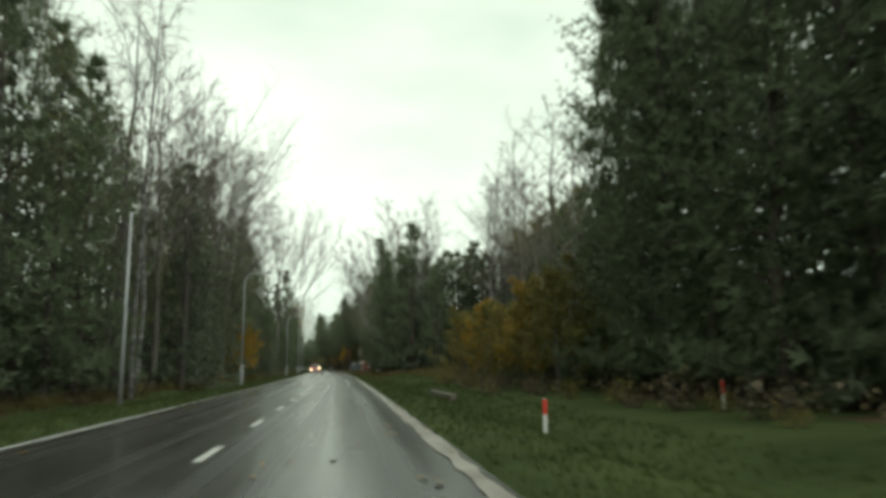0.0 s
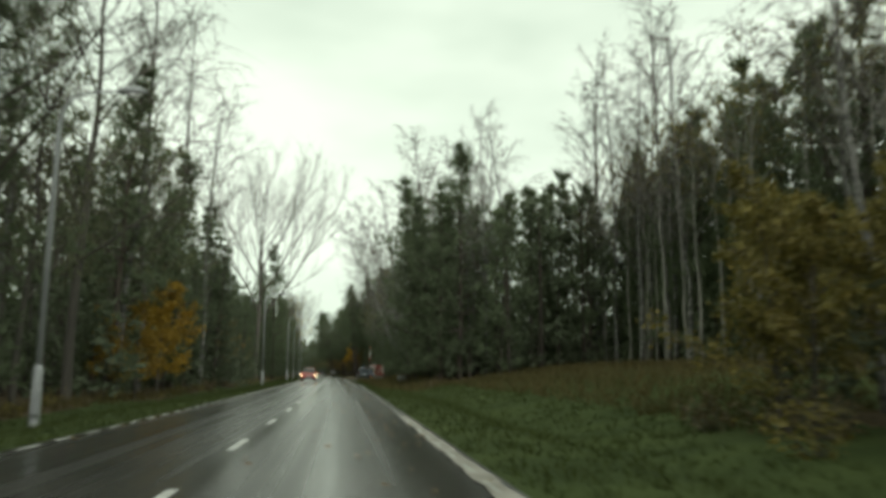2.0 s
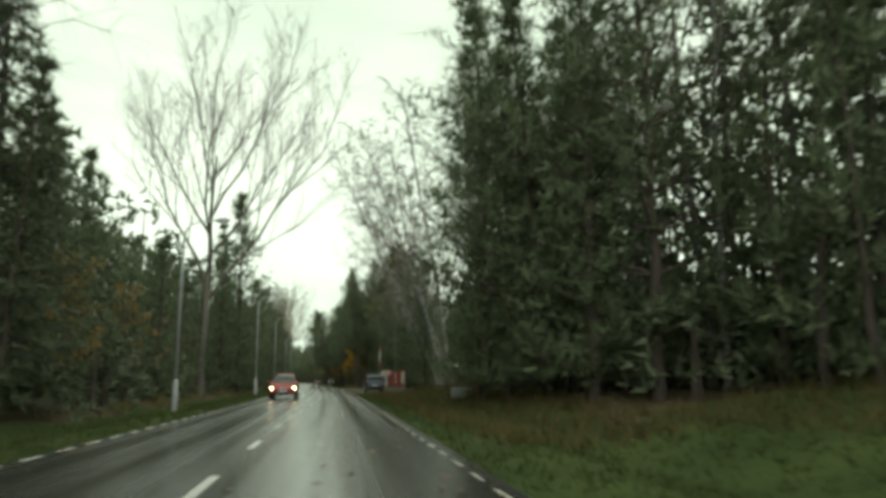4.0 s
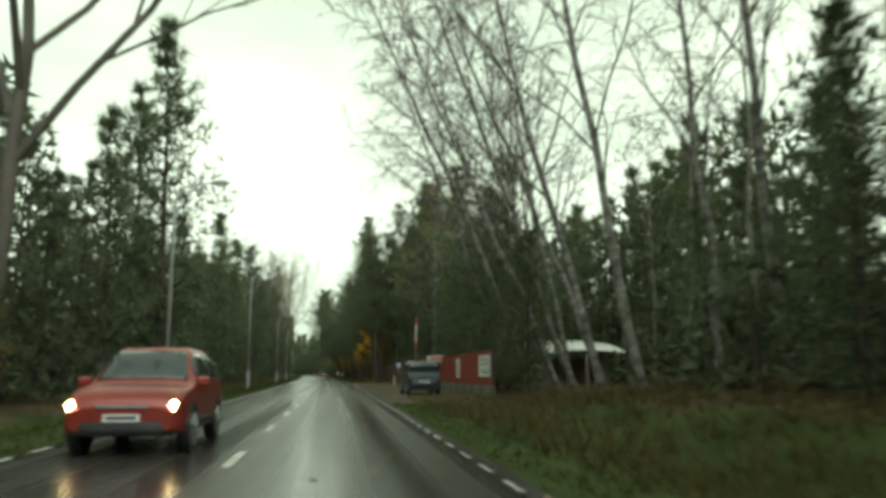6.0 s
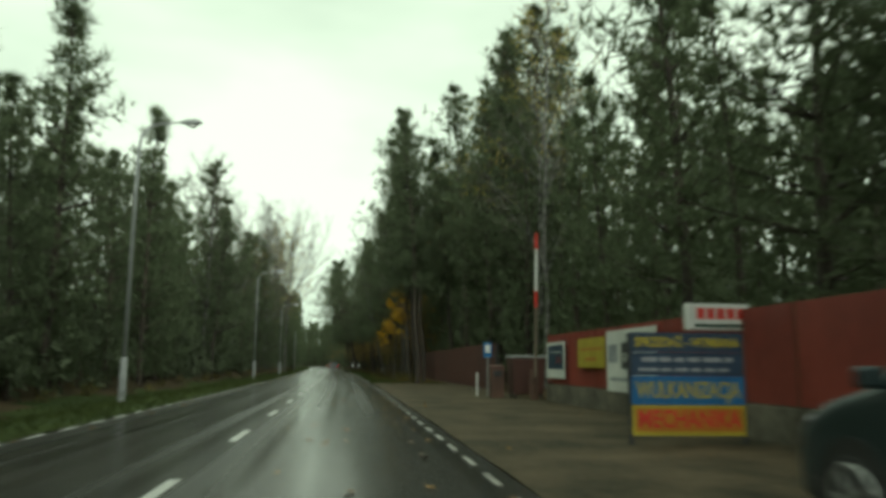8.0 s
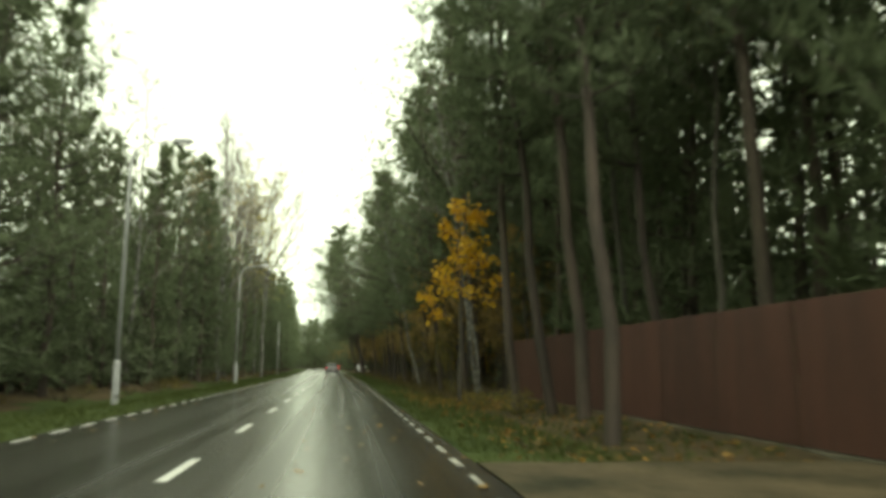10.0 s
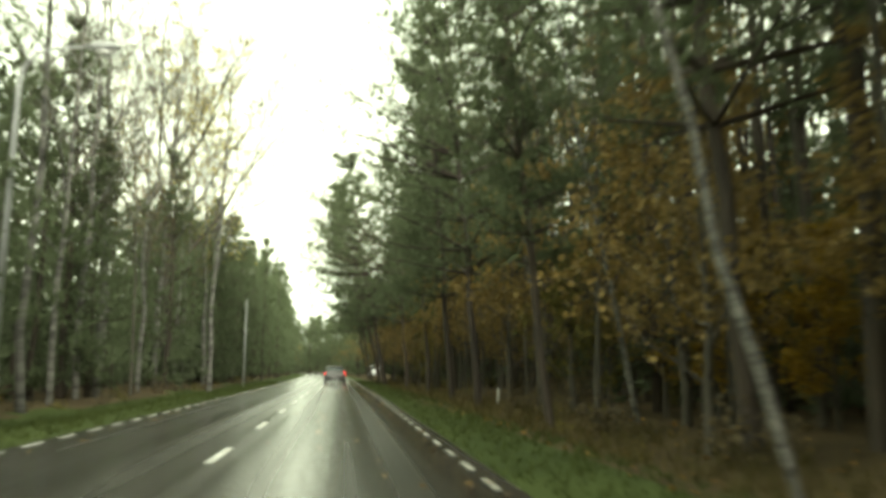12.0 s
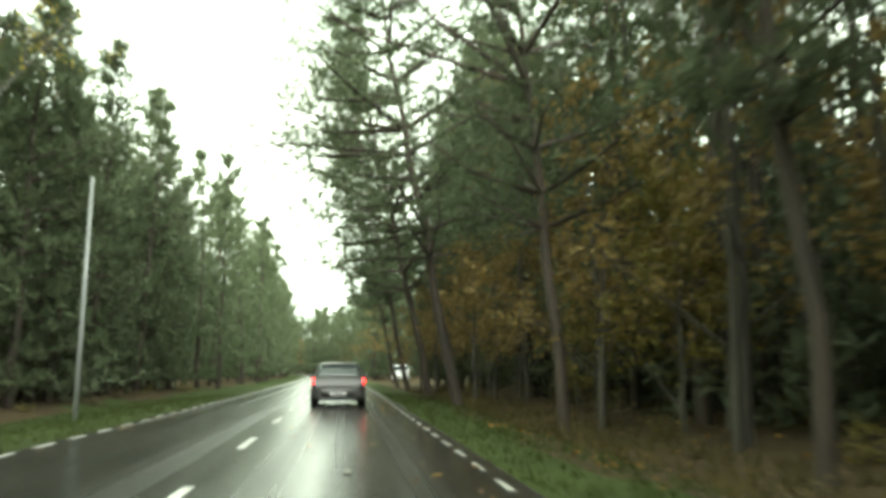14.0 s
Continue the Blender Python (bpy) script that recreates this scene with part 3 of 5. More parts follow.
# the patterns stand far behind the wood until the copies are set, and are then used as trees themselves
rng.seed(23)
PATTERNS = {
    "pine": [pine(15, 0.03, 3.2, 17, 12, 4, "dark green bushy pine tree beside the road", 0.03, 0.46, 0.125) for i in range(3)],
    "tallpine": [pine(21, 0.36, 3.5, 15, 16, 6, "tall pine with a bare trunk and dark crown", 0.04, 0.42, thick=0.0068) for i in range(3)],
    "nearpine": [pine(16, 0.24, 3.3, 18, 24, 9, "pine with long needled boughs reaching over the road", 0.03, 0.32, 0.085, thick=0.0052, core=330, rough_crown=1.4) for i in range(2)],
    "bigpine": [pine(20, 0.04, 4.0, 21, 22, 6, "large dark pine with dense boughs down to the ground", 0.02, 0.36, 0.1, core=700) for i in range(2)],
    "widepine": [pine(18, 0.28, 5.9, 15, 34, 8, "broad pine with long low boughs reaching over the road", 0.03, 0.34, 0.09, thick=0.0062, core=330, rough_crown=1.6) for i in range(1)],
    "farpine": [pine(15, 0.03, 2.9, 12, 5, 4, "dark green pine tree among others in the wood", 0.03, 0.62, 0.19, core=100) for i in range(2)],
    "spruce": [spruce(13, 3.0, 24, "dark green conical spruce tree with drooping boughs") for i in range(2)],
    "birch": [branching(20, 0.24, 18, 0.5, 8, 10, 0.35, "slender birch tree with white trunk and bare twigs", M_BIRCHBARK, thick=0.0055) for i in range(3)],
    "leafbirch": [branching(20, 0.3, 17, 0.5, 8, 9, 0.3, "birch tree with thin pale yellow leaves", M_BIRCHBARK, M_PALE, 2600, 0.11) for i in range(2)],
    "bare": [branching(17, 0.26, 15, 0.95, 9, 12, 0.05, "bare grey-barked tree with spreading leafless branches", M_BARK, name="bare_tree", category="bare tree", thick=0.009, limb_len=0.46) for i in range(2)],
    "alder": [branching(17, 0.2, 16, 0.7, 8, 6, 0.12, "tall roadside alder with thin small fading leaves", M_BARK, M_ALDER, 4300, 0.125, name="alder_tree", category="alder tree", thick=0.007, limb_len=0.36) for i in range(2)],
    "bigbare": [vase_tree(22, 0.36, "large bare roadside tree with stout spreading limbs", 0.42, 3), vase_tree(22, 0.42, "large bare roadside tree with rising limbs and fine twigs", 0.36, 8)],
    "slimmaple": [branching(8.5, 0.34, 13, 0.75, 5, 5, 0.15, "slender maple with sparse bright yellow and orange leaves", M_BARK, M_YELLOW, 1150, 0.19, name="maple_tree", category="maple tree", thick=0.007, limb_len=0.24)],
    "slimbirch": [branching(17, 0.45, 12, 0.4, 6, 8, 0.3, "slim leaning birch with pale peeling trunk", M_BIRCHBARK, thick=0.0048, limb_len=0.22) for i in range(2)],
    "pole": [branching(17, 0.5, 10, 0.5, 5, 6, 0.15, "slim forest tree with a straight bare trunk", M_PALEBARK, M_OLIVE, 360, 0.14, name="slim_tree", category="tree", thick=0.0055, lean=0.02) for i in range(2)],
    "forestpole": [branching(17, 0.5, 10, 0.5, 5, 6, 0.15, "slim dark forest tree with a straight bare trunk", M_BARK, M_RUST, 360, 0.14, name="slim_tree", category="tree", thick=0.0058) for i in range(2)],
    "maple": [branching(8.5, 0.1, 17, 0.9, 6, 4, 0.1, "broad tree with fading green and yellow autumn leaves", M_BARK, M_OLIVE, 3300, 0.2, name="autumn_tree", category="tree", thick=0.012, limb_len=0.44) for i in range(2)],
    "orange": [branching(7.5, 0.08, 16, 0.9, 7, 5, 0.1, "small tree with dull orange and yellow autumn leaves", M_BARK, M_GOLD, 4000, 0.17, name="autumn_tree", category="tree", thick=0.011, limb_len=0.44) for i in range(1)],
    "oak": [branching(9, 0.12, 16, 0.9, 5, 4, 0.05, "young oak with rusty brown autumn leaves", M_BARK, M_RUST, 1800, 0.18, name="oak_tree", category="oak tree", thick=0.011, limb_len=0.44) for i in range(2)],
    "shrub": [bush(2.0, 1.4, 12, 250, 0.18, M_OLIVE, "leafy green-brown shrub at the wood's edge") for i in range(2)],
    "brown": [bush(1.5, 1.2, 12, 230, 0.15, M_BRAMBLE, "low brown withered shrub at the wood's edge") for i in range(2)],
}
USED = {k: 0 for k in PATTERNS}
BACKGROUND = []
rng.seed(5)


def stand(kind, s, u, scale=1.0, turn=None, tilt=0.0, tall=1.0, label=""):
    """Set one tree of a kind into the ground."""
    i = USED[kind]
    USED[kind] += 1
    src = PATTERNS[kind][i % len(PATTERNS[kind])]
    p = W(s, u, ground_height(s, u) - 0.06)
    m = pose(p.x, p.y, p.z, 0, tilt, 0) @ pose(0, 0, 0, 0, 0, rng.uniform(0, 360) if turn is None else turn) @ Matrix.Diagonal((scale, scale, scale * tall, 1))
    if kind == "farpine":
        BACKGROUND.append((i % len(PATTERNS[kind]), m))
        return None
    if i < len(PATTERNS[kind]):
        src.matrix_world = m
        ob = src
    else:
        ob = copy_thing(src, m)
    if label:
        ob["label"] = label
    return ob


def taken(s, u):
    """Places kept free: the road, the dirt lot, the meadow, the fences."""
    if u > 0 and 57 < s < 97 and u < 19:
        return True
    if u > 0 and 150 < s < 236 and 0 < u < 8.6:
        return True
    if 132 < s < 158 and 6.8 < u < (s - 110) * 0.25 + 2.3:
        return True
    if 33 < s < 62 and 14 < u < 45:
        return True
    if 340 < s < 374 and 0 < u < 8.4:
        return True
    if u > 0 and 156 < s < 180 and 11 < u < 19.5:
        return True
    return False


def wood(s0, s1, u0, u1, step, kinds, lo=0.85, hi=1.15):
    """A belt of trees in a jittered line; kinds maps to shares."""
    names, shares = list(kinds), list(kinds.values())
    rng.seed(int(s0 * 7 + s1 * 31 + u0 * 13 + u1 * 17))
    s = s0
    while s < s1:
        u = rng.uniform(u0, u1)
        if not taken(s, u):
            kind = rng.choices(names, shares)[0]
            if kind == "pine" and (u < -11.6 or u > 10.6):
                kind = "farpine"
            stand(kind, s, u, rng.uniform(lo, hi), tilt=rng.gauss(0, 1.5))
        s += step * rng.uniform(0.6, 1.4)


# single trees that can be told apart
stand("birch", 36, -9.2, 1.0)
stand("birch", 40, -10.0, 1.0)
stand("bare", 45, -10.4, 1.1, tilt=1)
stand("bare", 52, -10.4, 1.1, tilt=2)
stand("birch", 57, -10.2, 1.15)
stand("bare", 62, -10.4, 1.1, tilt=2)
stand("bare", 71, -10.4, 1.1, tilt=2)
stand("birch", 78, -10.5, 1.2, tilt=3)
stand("birch", 86, -11.5, 1.15)
stand("birch", 95, -11.5, 1.2)
stand("birch", 100, -10.5, 1.2)
stand("spruce", 49, -9.6, 1.15)
stand("spruce", 54, -10.6, 1.0)
stand("spruce", 105, -11, 1.05)
stand("spruce", 111, -11.5, 0.95)
stand("orange", 88, -10.6, 0.85)
stand("orange", 91, -11.6, 0.8)
stand("orange", 79, -9.9, 0.7)
stand("orange", 84, -10.0, 0.75)
stand("orange", 76.5, -10.6, 0.6)
stand("bigbare", 144.5, -10.7, 1.28, 0, 1)
stand("bigbare", 52, -10.4, 0.72, -20, 2)
stand("pine", 163, -9.8, 1.4)
stand("pine", 166, -12, 1.2)
stand("birch", 258, -10.6, 0.9)
stand("birch", 265, -9.8, 1.02)
stand("birch", 269, -10.4, 1.0)
stand("birch", 275, -10.6, 1.25)
stand("bigbare", 292.6, -11.8, 0.9)
stand("leafbirch", 293.7, -8.75, 1.2)
stand("leafbirch", 300, -10.2, 1.1)
for s, u, k in ((273, -10.8, 1.0), (278, -11.4, 0.95), (282, -10.6, 1.0), (294, -11.2, 1.05)):
    stand("birch", s, u, k)
for s, u, k in ((287.5, -11.0, 1.0), (297.5, -11.4, 1.05)):
    stand("leafbirch", s, u, k)
stand("bigpine", 32.5, 12.6, 1.02)
stand("bigpine", 28, 12.6, 1.0)
stand("bigpine", 23, 12.4, 1.0)
stand("orange", 36.5, 9.0, 0.8)
for s, u, k in ((32, 9.2, 0.62), (34, 10.6, 0.7), (36.5, 12.0, 0.75), (39.5, 13.4, 0.8), (43, 14.4, 0.8), (47, 15.5, 0.85)):
    stand("maple", s, u, k)
stand("orange", 46, 8.8, 0.75)
for s, u, k in ((111.5, 7.0, 1.0), (115, 6.8, 0.95), (118.5, 7.2, 0.9), (112.5, 9.8, 0.95)):
    stand("pine", s, u, k)
# birch grove behind the low pines
for s, u, k in ((101, 14, 1.08), (103, 12, 1.0), (106, 13, 1.05), (108, 11.5, 1.0), (111, 12.4, 1.05), (114, 11.5, 1.05), (116, 14, 1.1), (119, 10, 1.15), (123, 11, 1.2),
                (127, 9.6, 1.15), (131, 12, 1.2), (134, 11.2, 1.15), (139, 11.5, 1.2), (143, 11.6, 1.15)):
    stand("birch", s, u, k, tilt=rng.uniform(-6, 1))
for s, u, k, lean in ((146, 10.4, 1.2, -10), (149, 10.0, 1.25, -15), (157.5, 10.8, 1.25, -22), (162.5, 11.0, 1.25, -21), (169, 11.2, 1.2, -19), (152.5, 11.4, 1.2, -20), (160, 12.4, 1.3, -19), (166, 12.6, 1.3, -19), (154, 10.4, 0.95, -12), (164, 11.6, 1.1, -7), (168, 12.5, 1.0, -3)):
    stand("birch", s, u, k, tilt=lean)
for s, u, k in ((157.5, 9.2, 0.5), (160.2, 9.6, 0.62), (163, 10.1, 0.82), (166.5, 10.3, 0.9), (170, 10.3, 0.9), (173, 10.5, 0.9), (176, 10.6, 0.92)):
    stand("pine", s, u, k, tall=0.78)
stand("birch", 197, 9.8, 1.0)
stand("leafbirch", 200.5, 10.4, 0.92)
for s, u, k in ((230, 11.0, 0.9), (234, 11.2, 0.95), (238, 10.6, 1.0)):
    stand("pine", s, u, k)
stand("slimbirch", 236, 6.5, 0.95, tilt=-6)
stand("slimbirch", 237.5, 6.9, 0.9, tilt=-5)
stand("slimbirch", 248.6, 5.2, 0.85, tilt=-14)
stand("slimbirch", 258, 7.0, 0.85, tilt=-10)
stand("slimbirch", 268, 7.6, 0.8, tilt=-8)
stand("slimmaple", 231, 4.9, 1.0)
for s, u, k, lean in ((214.5, 5.3, 0.95, -2), (219.4, 6.3, 1.02, -4), (221.6, 6.1, 0.95, -6), (224.6, 5.8, 1.0, -5)):
    stand("tallpine", s, u, k, tilt=lean, label="thin dark leaning pine in front of the brown fence")
stand("shrub", 226.3, 4.9, 0.5)
stand("shrub", 223.4, 5.6, 0.5)
for s, u, k in ((262, 7.4, 1.0), (267, 7.0, 0.95), (273, 7.2, 1.05), (279, 7.0, 1.0), (286, 7.2, 1.1), (293, 6.8, 1.0), (301, 7.0, 1.05)):
    stand("oak", s, u, k)
# pines that reach out over the road
for s, u, k, lean in ((243, 5.8, 1.15, -5), (259, 5.2, 1.05, -5), (277, 5.4, 1.1, -4), (289, 5.6, 1.1, -3),
                      (331, 4.3, 1.3, -13), (343, 4.5, 1.3, -12)):
    stand("nearpine", s, u, k, tilt=lean)
for s, u, k, turn in ((238.5, 6.4, 1.15, 250), (251, 6.0, 0.9, 200), (269, 5.2, 0.92, 30), (298.5, 5.2, 0.9, 70), (309.5, 4.3, 1.3, 0), (320.5, 4.4, 1.28, 140)):
    stand("widepine", s, u, k, turn, -11 if s > 300 else -4, 0.8 if s > 300 else 1.0)

for s, u in ((240, 7.2), (243.5, 8.0), (247, 7.4)):
    stand("tallpine", s, u, 0.95, tilt=-2)
for s, u in ((311, 5.2), (322, 5.0), (333, 5.3)):
    stand("oak", s, u, 0.75)

for s, u, k in ((34, 15, 0.5), (36, 16.2, 0.55), (39, 17.4, 0.5), (42, 18.6, 0.55), (46, 19.4, 0.5), (50, 20.5, 0.5)):
    stand("farpine", s, u, k)
for s, u, k in ((99, 19.8, 0.9), (101, 18.4, 0.95), (103, 19.6, 0.95), (104, 17.6, 0.9)):
    stand("farpine", s, u, k)

for s, u, k in ((296, 11.5, 0.8), (300, 10.4, 1.0), (304, 8.8, 1.1), (308, 9.6, 1.15), (314, 8.4, 1.1)):
    stand("pine", s, u, k)

# left-hand belts
wood(-25, 16, -13, -10, 5.0, {"farpine": 1})
wood(16, 34, -12.5, -9.8, 2.2, {"pine": 2, "farpine": 1, "pole": 2, "alder": 4}, 0.7, 0.95)
wood(34, 100, -14.5, -10.3, 2.3, {"pine": 3, "alder": 5, "birch": 1, "bare": 1, "oak": 1}, 0.75, 1.08)
wood(100, 160, -14.0, -10.0, 2.4, {"pine": 4, "spruce": 1, "oak": 1}, 0.55, 0.8)
wood(160, 183, -13.0, -10.2, 2.2, {"pine": 1}, 0.48, 0.62)
wood(183, 210, -13.0, -10.4, 2.2, {"pine": 1}, 0.62, 0.78)
wood(210, 250, -13.0, -10.0, 2.2, {"pine": 4, "birch": 1}, 0.75, 1.0)
wood(250, 310, -13.5, -9.5, 2.3, {"pine": 8, "forestpole": 2}, 0.68, 0.95)
wood(322, 345, 6.4, 9.5, 2.0, {"pine": 1}, 0.9, 1.1)
wood(306, 335, -12.5, -10.4, 1.7, {"pine": 1}, 0.74, 0.93)
wood(300, 335, -15.5, -12.5, 1.8, {"farpine": 1}, 0.85, 1.0)
wood(335, 560, -12.0, -9.2, 3.6, {"farpine": 1}, 1.05, 1.3)
# right-hand belts
wood(-25, 8, 10, 14.0, 5.0, {"farpine": 1})
wood(9, 31, 10.8, 13.6, 2.3, {"tallpine": 1, "bigpine": 5}, 0.75, 1.0)
wood(8, 31, 14, 17, 2.6, {"farpine": 1}, 1.0, 1.3)
wood(36, 59, 8.4, 10.5, 1.5, {"maple": 4, "orange": 1}, 0.72, 0.95)
wood(34, 60, 11, 15, 1.8, {"maple": 3, "birch": 1, "bare": 1}, 0.68, 0.95)
wood(56, 102, 19.2, 22, 1.1, {"pole": 5, "birch": 2}, 1.0, 1.2)
wood(54, 102, 22.5, 25, 1.8, {"farpine": 1}, 0.95, 1.2)
wood(97, 119, 8.0, 13.0, 2.0, {"pine": 1}, 0.8, 0.96)
wood(97, 118, 13, 19, 1.8, {"farpine": 1}, 0.9, 1.1)
wood(118, 150, 13, 22, 1.7, {"farpine": 1}, 0.42, 0.58)
wood(82, 106, 21, 27, 1.1, {"farpine": 1}, 0.8, 1.0)
wood(119, 126, 8.6, 12.0, 1.8, {"pine": 4}, 0.5, 0.62)
wood(126, 149, 8.4, 12.0, 1.6, {"pine": 4}, 0.36, 0.48)
wood(122, 154, 12.0, 17.0, 3.0, {"birch": 3, "pole": 2})
wood(180, 194, 10.4, 13.0, 2.2, {"pine": 1}, 0.82, 1.0)
wood(192, 208, 9.8, 13.0, 2.2, {"pine": 1}, 0.78, 0.95)
wood(208, 236, 9.4, 13.0, 2.2, {"pine": 5, "tallpine": 1}, 1.0, 1.25)
wood(178, 200, 15.5, 20.0, 2.4, {"farpine": 1}, 0.68, 0.85)
wood(200, 236, 15.5, 20.0, 2.4, {"farpine": 1}, 0.8, 1.0)
wood(165, 206, 20, 26, 1.5, {"farpine": 1}, 0.9, 1.05)
wood(140, 161, 14.2, 18, 2.2, {"farpine": 1}, 0.6, 0.8)
wood(205, 240, 8.2, 9.5, 2.6, {"tallpine": 3, "forestpole": 2})
wood(203, 245, 9.5, 14, 2.2, {"farpine": 2, "tallpine": 1}, 0.9, 1.2)
wood(236, 264, 8.2, 15, 2.0, {"oak": 2, "orange": 1}, 0.5, 0.85)
wood(116, 136, 9.5, 14, 2.0, {"pole": 2, "bare": 1}, 0.9, 1.1)
wood(240, 325, 6.0, 7.8, 3.2, {"oak": 3, "maple": 1, "forestpole": 5}, 0.7, 1.0)
wood(234, 330, 11.0, 14.5, 2.8, {"farpine": 1}, 0.48, 0.72)
wood(240, 330, 7.0, 14.0, 2.0, {"tallpine": 2, "forestpole": 6, "oak": 1})
wood(346, 560, 5.2, 8.4, 3.6, {"farpine": 5, "oak": 1}, 1.05, 1.3)
# undergrowth at the wood's edge
wood(240, 332, 5.8, 7.2, 4.2, {"shrub": 1, "brown": 2}, 0.5, 0.9)
for k in range(46):
    stand(rng.choice(("brown", "brown", "shrub")), rng.uniform(136, 163), rng.uniform(8.6, 16.5), rng.uniform(0.4, 0.8))
wood(238, 330, 8.0, 12.5, 2.2, {"brown": 3, "shrub": 1}, 0.9, 1.5)
wood(238, 330, 7.5, 11.0, 4.5, {"oak": 1}, 0.55, 0.8)
wood(16, 330, -10.4, -9.2, 3.6, {"shrub": 2, "brown": 1}, 0.4, 0.85)
wood(8, 34, 8.0, 10.0, 2.4, {"shrub": 1, "brown": 1}, 0.6, 1.1)
wood(34, 58, 7.0, 8.6, 1.7, {"shrub": 2, "brown": 2}, 0.6, 1.2)
wood(97, 150, 6.6, 8.5, 1.9, {"shrub": 1, "brown": 1}, 0.35, 0.7)
wood(236, 330, 4.8, 6.5, 4.5, {"shrub": 1, "brown": 2}, 0.3, 0.6)


# second and third rows of pines, joined
def background_pines():
    for name, mat, label in (("crown", M_NEEDLE, "dark green pines crowding behind the roadside trees"), ("trunk", M_PINEBARK, "brown trunks of the pines in the second row")):
        verts, faces, n = [], [], 0
        for i, m in BACKGROUND:
            src = [c for c in PATTERNS["farpine"][i].children if c.name.startswith(name)][0].data
            many = len(src.vertices) if name == "crown" else 70
            verts += [tuple(m @ v.co) for v in src.vertices[:many]]
            faces += [tuple(n + k for k in f.vertices) for f in src.polygons if max(f.vertices) < many]
            n = len(verts)
        me = bpy.data.meshes.new("background_pines")
        me.from_pydata(verts, [], faces)
        me.materials.append(mat)
        tagged(new("background_pines" if name == "crown" else "background_trunks", me), label, "forest", kind="stuff")
    for i, root in enumerate(PATTERNS["farpine"]):
        root.matrix_world = pose(*W(20 + 6 * i, -13.5, 0.1))


background_pines()


# the depth of the wood behind the first rows
def deep_wood(name, spots, n, h0, h1, tufts, size, label):
    c, t = Shape(), Shape()
    rng.seed(n)
    for i in range(n):
        s0, s1, u0, u1 = rng.choices(spots, [(b - a) * (d - c0) for a, b, c0, d in spots])[0]
        s, u = rng.uniform(s0, s1), rng.uniform(u0, u1)
        if taken(s, u):
            continue
        base = W(s, u, ground_height(s, u) - 0.1)
        h = rng.uniform(h0, h1)
        t.tube([base, base + Vector((0, 0, h * 0.9))], [0.16, 0.04], 4)
        P, D = [], []
        for k in range(tufts):
            f = rng.random()
            r = 2.7 * min(1, 0.5 + 2 * f) * (1 - f) ** 0.6 * rng.uniform(0.5, 1.1) + 0.2
            a = rng.uniform(0, 6.28)
            P.append(base + Vector((math.cos(a) * r, math.sin(a) * r, 0.2 + f * h)))
            D.append((math.cos(a), math.sin(a), 0.5))
        sprays(c, P, D, [size] * tufts, 4, 0.42)
    tagged(part(name, c, M_SPRUCE), label, "forest", kind="stuff")
    tagged(part("forest_trunks", t, M_PINEBARK), "dark straight trunks deep in the wood", "forest", kind="stuff")


deep_wood("deep_wood", [(10, 480, -24, -14.5), (5, 33, 14, 24), (97, 117, 14, 24), (150, 245, 20, 26), (340, 480, 13, 24), (56, 102, 24, 32)], 520, 11, 16, 100, 0.7, "dense dark conifers behind the first rows of trees")
deep_wood("forest_understorey", [(238, 345, 12.5, 28)], 210, 7.0, 12.5, 85, 0.6, "dim young conifers under tall trunks")
deep_wood("far_woods", [(-40, 700, -60, -24), (-40, 700, 24, 60)], 600, 9, 15, 42, 1.2, "dark dense conifer forest in the distance")
deep_wood("outer_woods", [(-120, 800, -150, -58), (-120, 800, 58, 150), (-120, -25, -60, -9), (-120, -25, 9, 60)], 1500, 9, 14, 14, 3.4, "endless conifer forest stretching away from the road")
deep_wood("low_thicket", [(16, 330, -16, -11), (8, 56, 10, 16), (97, 150, 10, 20), (240, 330, 9, 16), (56, 102, 22, 27)], 420, 2.0, 5.0, 62, 0.5, "low dark thicket under the trees")


def pine_stand(s0, s1, u0, u1, n):
    """Slim straight pines standing close, bare but for their tops."""
    c, t = Shape(), Shape()
    rng.seed(n)
    for i in range(n):
        s, u = rng.uniform(s0, s1), rng.uniform(u0, u1)
        base = W(s, u, ground_height(s, u) - 0.1)
        h = rng.uniform(15, 20)
        top = base + Vector((rng.gauss(0, 0.5), rng.gauss(0, 0.5), h))
        t.tube([base, base.lerp(top, 0.5) + Vector((rng.gauss(0, 0.08), rng.gauss(0, 0.08), 0)), top], [rng.uniform(0.09, 0.15), 0.085, 0.02], 6)
        P, D = [], []
        for k in range(46):
            f = 1 - 0.42 * rng.random() ** 1.3
            a, r = rng.uniform(0, 6.28), 1.9 * (1.05 - f) ** 0.5 * rng.uniform(0.3, 1.6)
            P.append(base.lerp(top, f) + Vector((math.cos(a) * r, math.sin(a) * r, 0)))
            D.append((math.cos(a), math.sin(a), 0.7))
        sprays(c, P, D, [0.55] * len(P), 4, 0.22)
    tagged(part("pine_stand_tops", c, M_NEEDLE), "dark needled tops of slim pines standing close", "forest", kind="stuff")
    tagged(part("pine_stand_trunks", t, M_PINEBARK), "slim straight bare pine trunks standing close in the wood", "forest", kind="stuff")


pine_stand(238, 345, 8.5, 22, 300)


